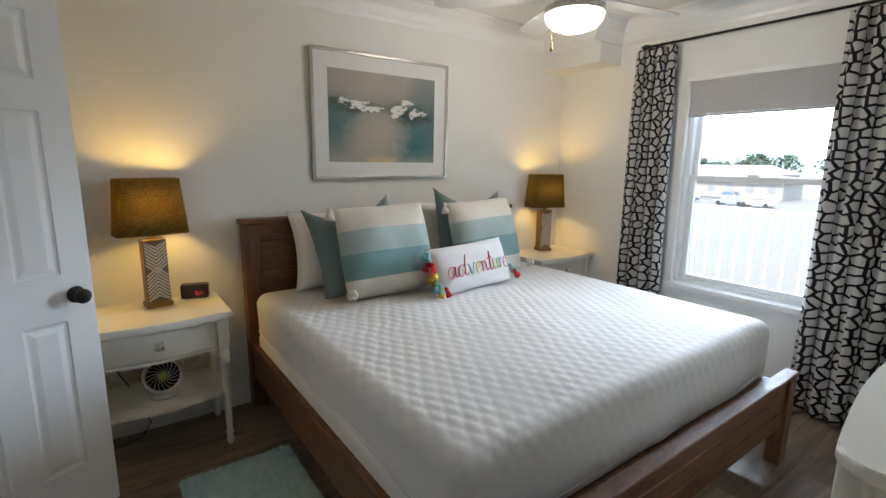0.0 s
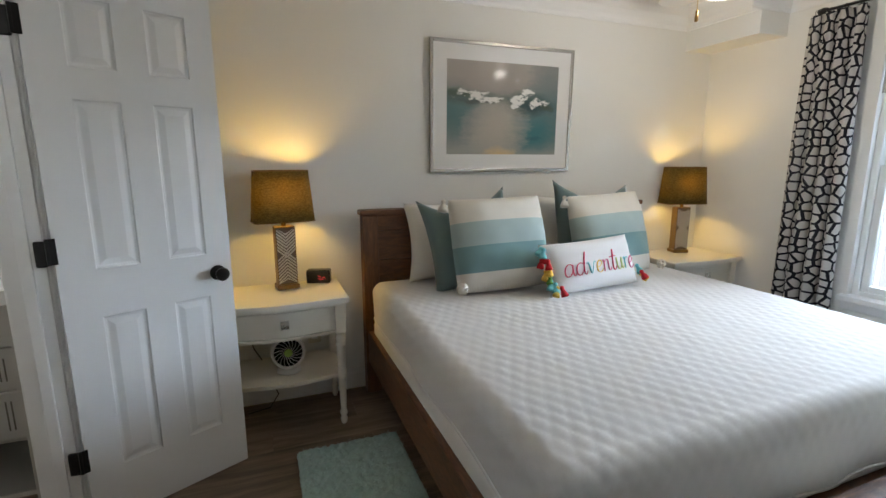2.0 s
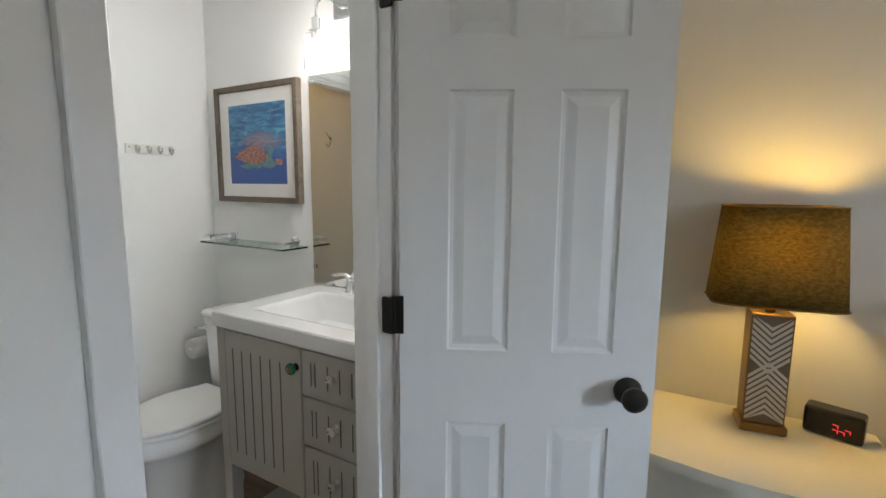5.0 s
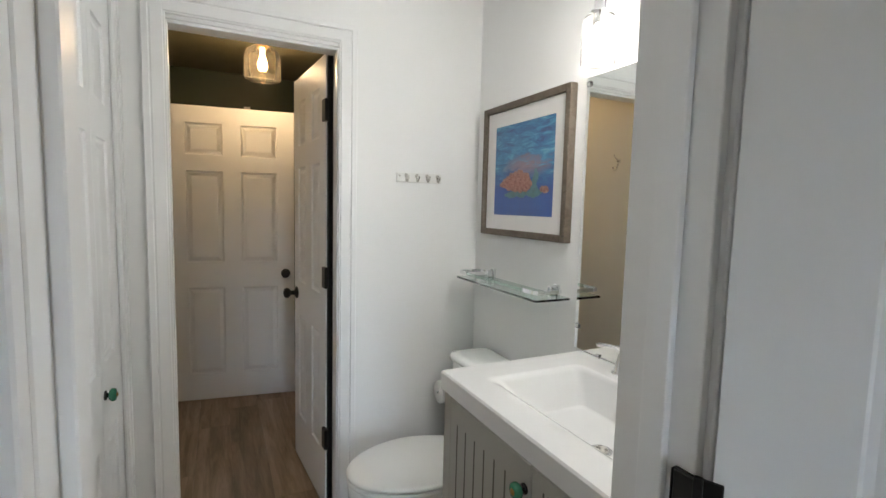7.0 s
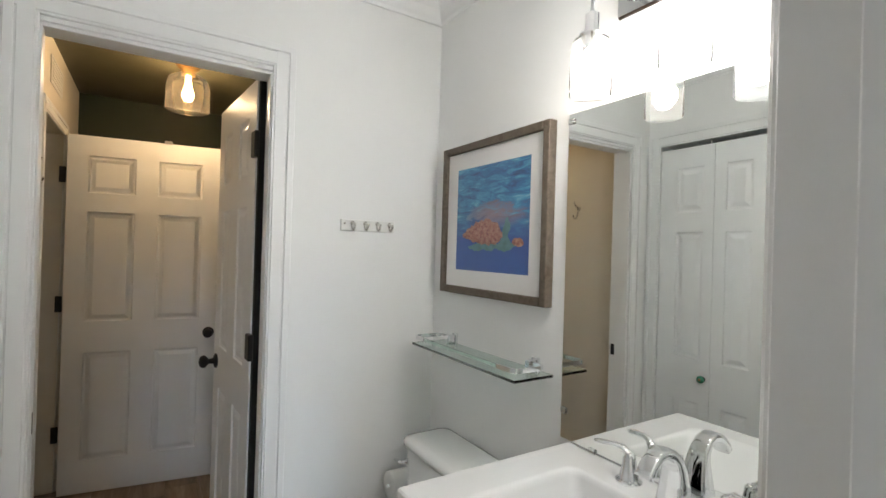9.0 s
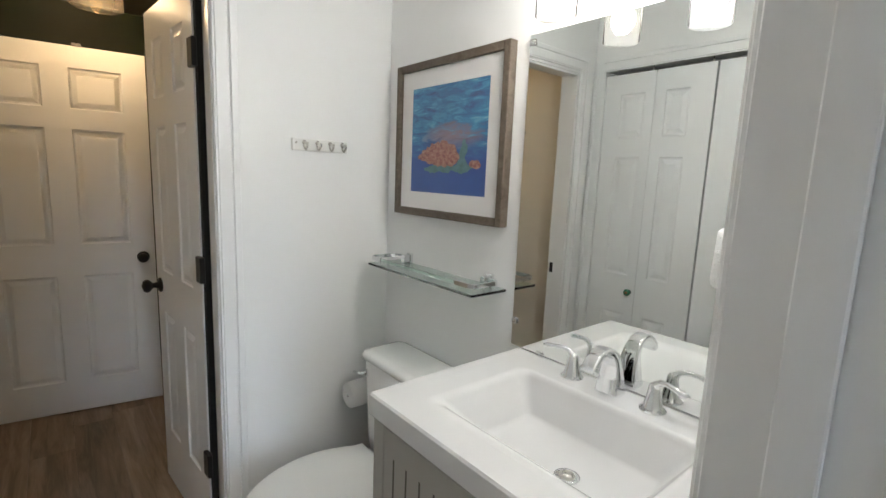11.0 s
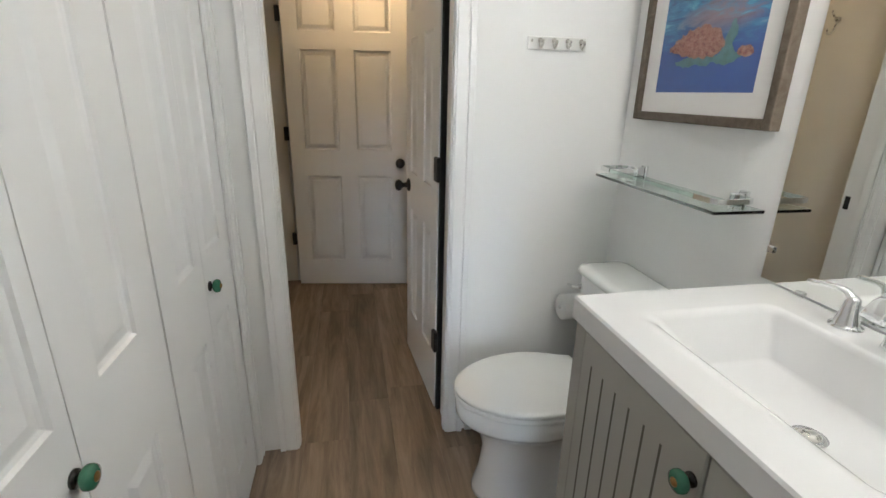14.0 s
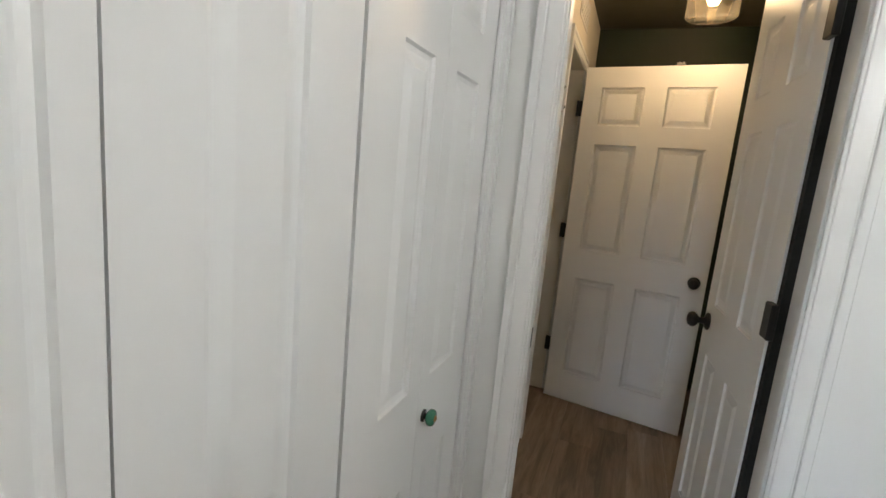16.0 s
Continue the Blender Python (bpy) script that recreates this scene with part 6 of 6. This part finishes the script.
part("plate", lathe([(0.016, 0), (0.016, 0.003), (0.008, 0.006), (0, 0.0065)], 18), NICKEL, hk, "", True, pose(0, 0, 0.02, -90))
part("upper_hook", tube([(0, 0.004, 0.02), (0, 0.02, 0.03), (0, 0.035, 0.045), (0, 0.045, 0.06)], 0.0045, 8), NICKEL, hk, "", True)
part("lower_hook", tube([(0, 0.004, 0.015), (0, 0.01, -0.02), (0, 0.025, -0.045), (0, 0.045, -0.045), (0, 0.052, -0.02)], 0.0045, 8), NICKEL, hk, "", True)
copy_thing(hk, pose(-2.43, 1.84, 1.725))
vent = thing("wall_vent", pose(-3.42, 1.84, 2.28), "cream slatted air vent high on the hall wall", "vent")
part("vent_frame", boxes((-0.17, 0, -0.07, 0.17, 0.006, 0.07), bevel=0.003), WHITEPL, vent)
for k in range(6):
    part("slat", boxes((-0.15, 0.0065, -0.052 + 0.02 * k, 0.15, 0.010, -0.042 + 0.02 * k)), WHITEPL, vent)

# ---- outside ----
structure("balcony", boxes((XW + T, -3.0, -0.25, 4.75, 7.0, -0.12)), CONCRETE, "pale concrete balcony floor")
rail = thing("balcony_railing", pose(4.62, 0, 0), "white metal balcony railing with upright pickets", "railing")
part("top_rail", boxes((-0.03, -2.5, 1.03, 0.03, 6.8, 1.075), bevel=0.005), VINYL, rail)
part("bottom_rail", boxes((-0.02, -2.5, -0.03, 0.02, 6.8, 0.01), bevel=0.004), VINYL, rail)
for k in range(78):
    y = -2.45 + 0.118 * k
    if k % 13 == 6:
        part("post", boxes((-0.028, y - 0.028, -0.12, 0.028, y + 0.028, 1.0295), bevel=0.003), VINYL, rail)
    else:
        part("picket", boxes((-0.009, y - 0.009, 0.0105, 0.009, y + 0.009, 1.0295)), VINYL, rail)
g = bmesh.new()
box(g, 6, -1500, -4.4, 3000, 1500, -4.3)
structure("ground", g, GROUND, "pale sunlit ground beyond the balcony")


def house(x, y, w, d, h, seed):
    p = thing("house", pose(x, y, -4.3), "low pale house with a light roof, far beyond the balcony", "house", "far houses")
    part("wall", boxes((-d / 2, -w / 2, 0, d / 2, w / 2, h)), HOUSEM, p)
    part("roof", loft([[(-d / 2 - 0.6, -w / 2 - 0.6, h), (d / 2 + 0.6, -w / 2 - 0.6, h), (d / 2 + 0.6, w / 2 + 0.6, h), (-d / 2 - 0.6, w / 2 + 0.6, h)], [(-0.1, -w / 2 + d / 2, h + d * 0.22), (0.1, -w / 2 + d / 2, h + d * 0.22), (0.1, w / 2 - d / 2, h + d * 0.22), (-0.1, w / 2 - d / 2, h + d * 0.22)]]), ROOFM, p)
    n = int(w // 3)
    for k in range(n):
        yy = -w / 2 + (k + 0.5) * w / n
        part("window", boxes((-d / 2 - 0.06, yy - 0.6, 1.0, -d / 2 - 0.005, yy + 0.6, 2.3)), GLASSDARK, p)
    return p


for x, y, w, d, h, sd in ((96, 44, 26, 9, 2.8, 1), (104, 82, 20, 9, 2.8, 2), (112, 14, 18, 9, 2.8, 3), (128, 104, 34, 11, 4.2, 4), (135, 58, 28, 10, 3.6, 5)):
    house(x, y, w, d, h, sd)


def parked_car(m, paint, label):
    """Nose towards +x, about four and a half metres long."""
    c = thing("car", m, label, "car", "far parked cars")
    side = [(-2.2, 0.35), (2.2, 0.35), (2.25, 0.75), (1.3, 0.92), (0.6, 1.42), (-1.1, 1.45), (-1.9, 0.98), (-2.25, 0.9)]
    part("body", loft([[(x, y * (0.84 if z > 1.2 else 1), z) for x, z in side] for y in (-0.87, 0.87)]), paint, c)
    for y in (-0.845, 0.845):
        part("side_window", loft([[(x, y + d, z) for x, z in ((-1.45, 1.0), (0.98, 1.0), (0.5, 1.32), (-1.0, 1.34))] for d in (-0.03, 0.03)]), GLASSDARK, c)
    for x in (-1.4, 1.4):
        for y in (-0.8, 0.8):
            part("wheel", lathe([(0.2, -0.1), (0.33, -0.1), (0.33, 0.1), (0.2, 0.1)], 16), TYRE, c, "", False, pose(x, y, 0.33, 90))
    return c


TYRE = plain("worn_tyre_rubber", (0.06, 0.06, 0.06), 0.85, vary=0.1)
CARPAINT = [plain("car_paint", c, 0.25, vary=0.02, bump=0, coat=0.8) for c in ((0.7, 0.7, 0.7), (0.35, 0.36, 0.38), (0.12, 0.16, 0.25))]
for k, (x, y, turn) in enumerate(((74, 28, 88), (74, 31.4, 91), (74, 38.6, 90), (75, 46, 89), (75, 49.2, 92), (84, 36, 180), (84, 52, 184), (74, 60, 90))):
    parked_car(pose(x, y, -4.3, 0, 0, turn), CARPAINT[k % 3], ("white", "grey", "dark blue")[k % 3] + " car parked on the pale ground far beyond the balcony")


def clump(rnd, r):
    b = bmesh.new()
    for _ in range(260):
        a, e, q = rnd.uniform(0, 6.28), rnd.uniform(-0.3, 1.5), r * rnd.uniform(0.35, 1)
        c = Vector((q * math.cos(a) * math.cos(e), q * math.sin(a) * math.cos(e), q * 0.8 * math.sin(e)))
        s = r * rnd.uniform(0.05, 0.13)
        n = Vector((rnd.gauss(0, 1), rnd.gauss(0, 1), rnd.gauss(0, 1))).normalized()
        u = n.orthogonal().normalized() * s
        w = n.cross(u).normalized() * s
        b.faces.new([b.verts.new(c + k) for k in (u, w, -u, -w)])
    return b


rnd = random.Random(31)
for k in range(70):
    ang, dist = radians(rnd.uniform(-4, 66)), rnd.uniform(200, 300)
    x, y, r = dist * math.cos(ang), dist * math.sin(ang), rnd.uniform(4, 7)
    tr = thing("tree", pose(x, y, -4.3), "grey-green tree in the hazy distance", "tree", "far trees")
    part("trunk", tube([(0, 0, 0), (0.1, 0.1, r * 0.5), (0.2, 0, r)], [0.4, 0.3, 0.15], 8), DARKWOOD, tr)
    part("crown", clump(rnd, r), LEAF, tr, "", False, pose(0.2, 0, r * 0.75))
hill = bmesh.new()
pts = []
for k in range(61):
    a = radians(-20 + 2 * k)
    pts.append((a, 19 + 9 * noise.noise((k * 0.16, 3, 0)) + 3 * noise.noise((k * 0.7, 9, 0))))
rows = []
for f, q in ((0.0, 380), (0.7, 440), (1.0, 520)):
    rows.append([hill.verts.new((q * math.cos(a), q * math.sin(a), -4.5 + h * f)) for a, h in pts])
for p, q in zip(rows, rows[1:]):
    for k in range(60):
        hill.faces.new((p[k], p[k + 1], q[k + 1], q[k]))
# distance haze is mixed into the hills' pale blue-green colour
structure("backdrop_hills", hill, plain("haze_tinted_hill", (0.26, 0.34, 0.33), 0.9, vary=0.3, big=0.02, grain=0.3), "wooded hills on the horizon, haze mixed into their colour")

# ---- floor of planks ----
floor_ob = structure("floor", boxes((-4.35, 1.12, -0.06, XP0, 3.4, -0.006), (XP0 + 0.001, -0.8, -0.06, 1.1, YN + 0.1, -0.006), (1.101, 0.3, -0.06, XW + 0.1, YN + 0.1, -0.006)), DARK, "grey-brown wood-look plank floor")
PW, PL = 0.18, 1.22
mesh_cache = {}


def plank_mesh(length):
    key = round(length, 2)
    if key not in mesh_cache:
        b = boxes((0.0003, 0.0003, -0.0055, length - 0.0003, PW - 0.0003, 0.0), bevel=0.0006)
        me = bpy.data.meshes.new("plank")
        b.to_mesh(me)
        b.free()
        me.materials.append(PLANK)
        mesh_cache[key] = me
    return mesh_cache[key]


rnd = random.Random(5)
y = -0.85
while y < YN + 0.1:
    x = -4.35 - rnd.uniform(0, PL)
    first = -4.34 if y > 1.05 else XP0 + 0.01
    last = XW + 0.1 if y > 0.2 else 1.12
    while x < last:
        lo, hi = max(x, first), min(x + PL, last)
        if hi - lo > 0.03:
            ob = new("plank", plank_mesh(hi - lo))
            ob.parent = floor_ob
            ob.location = (lo, y, 0)
        x += PL
    y += PW
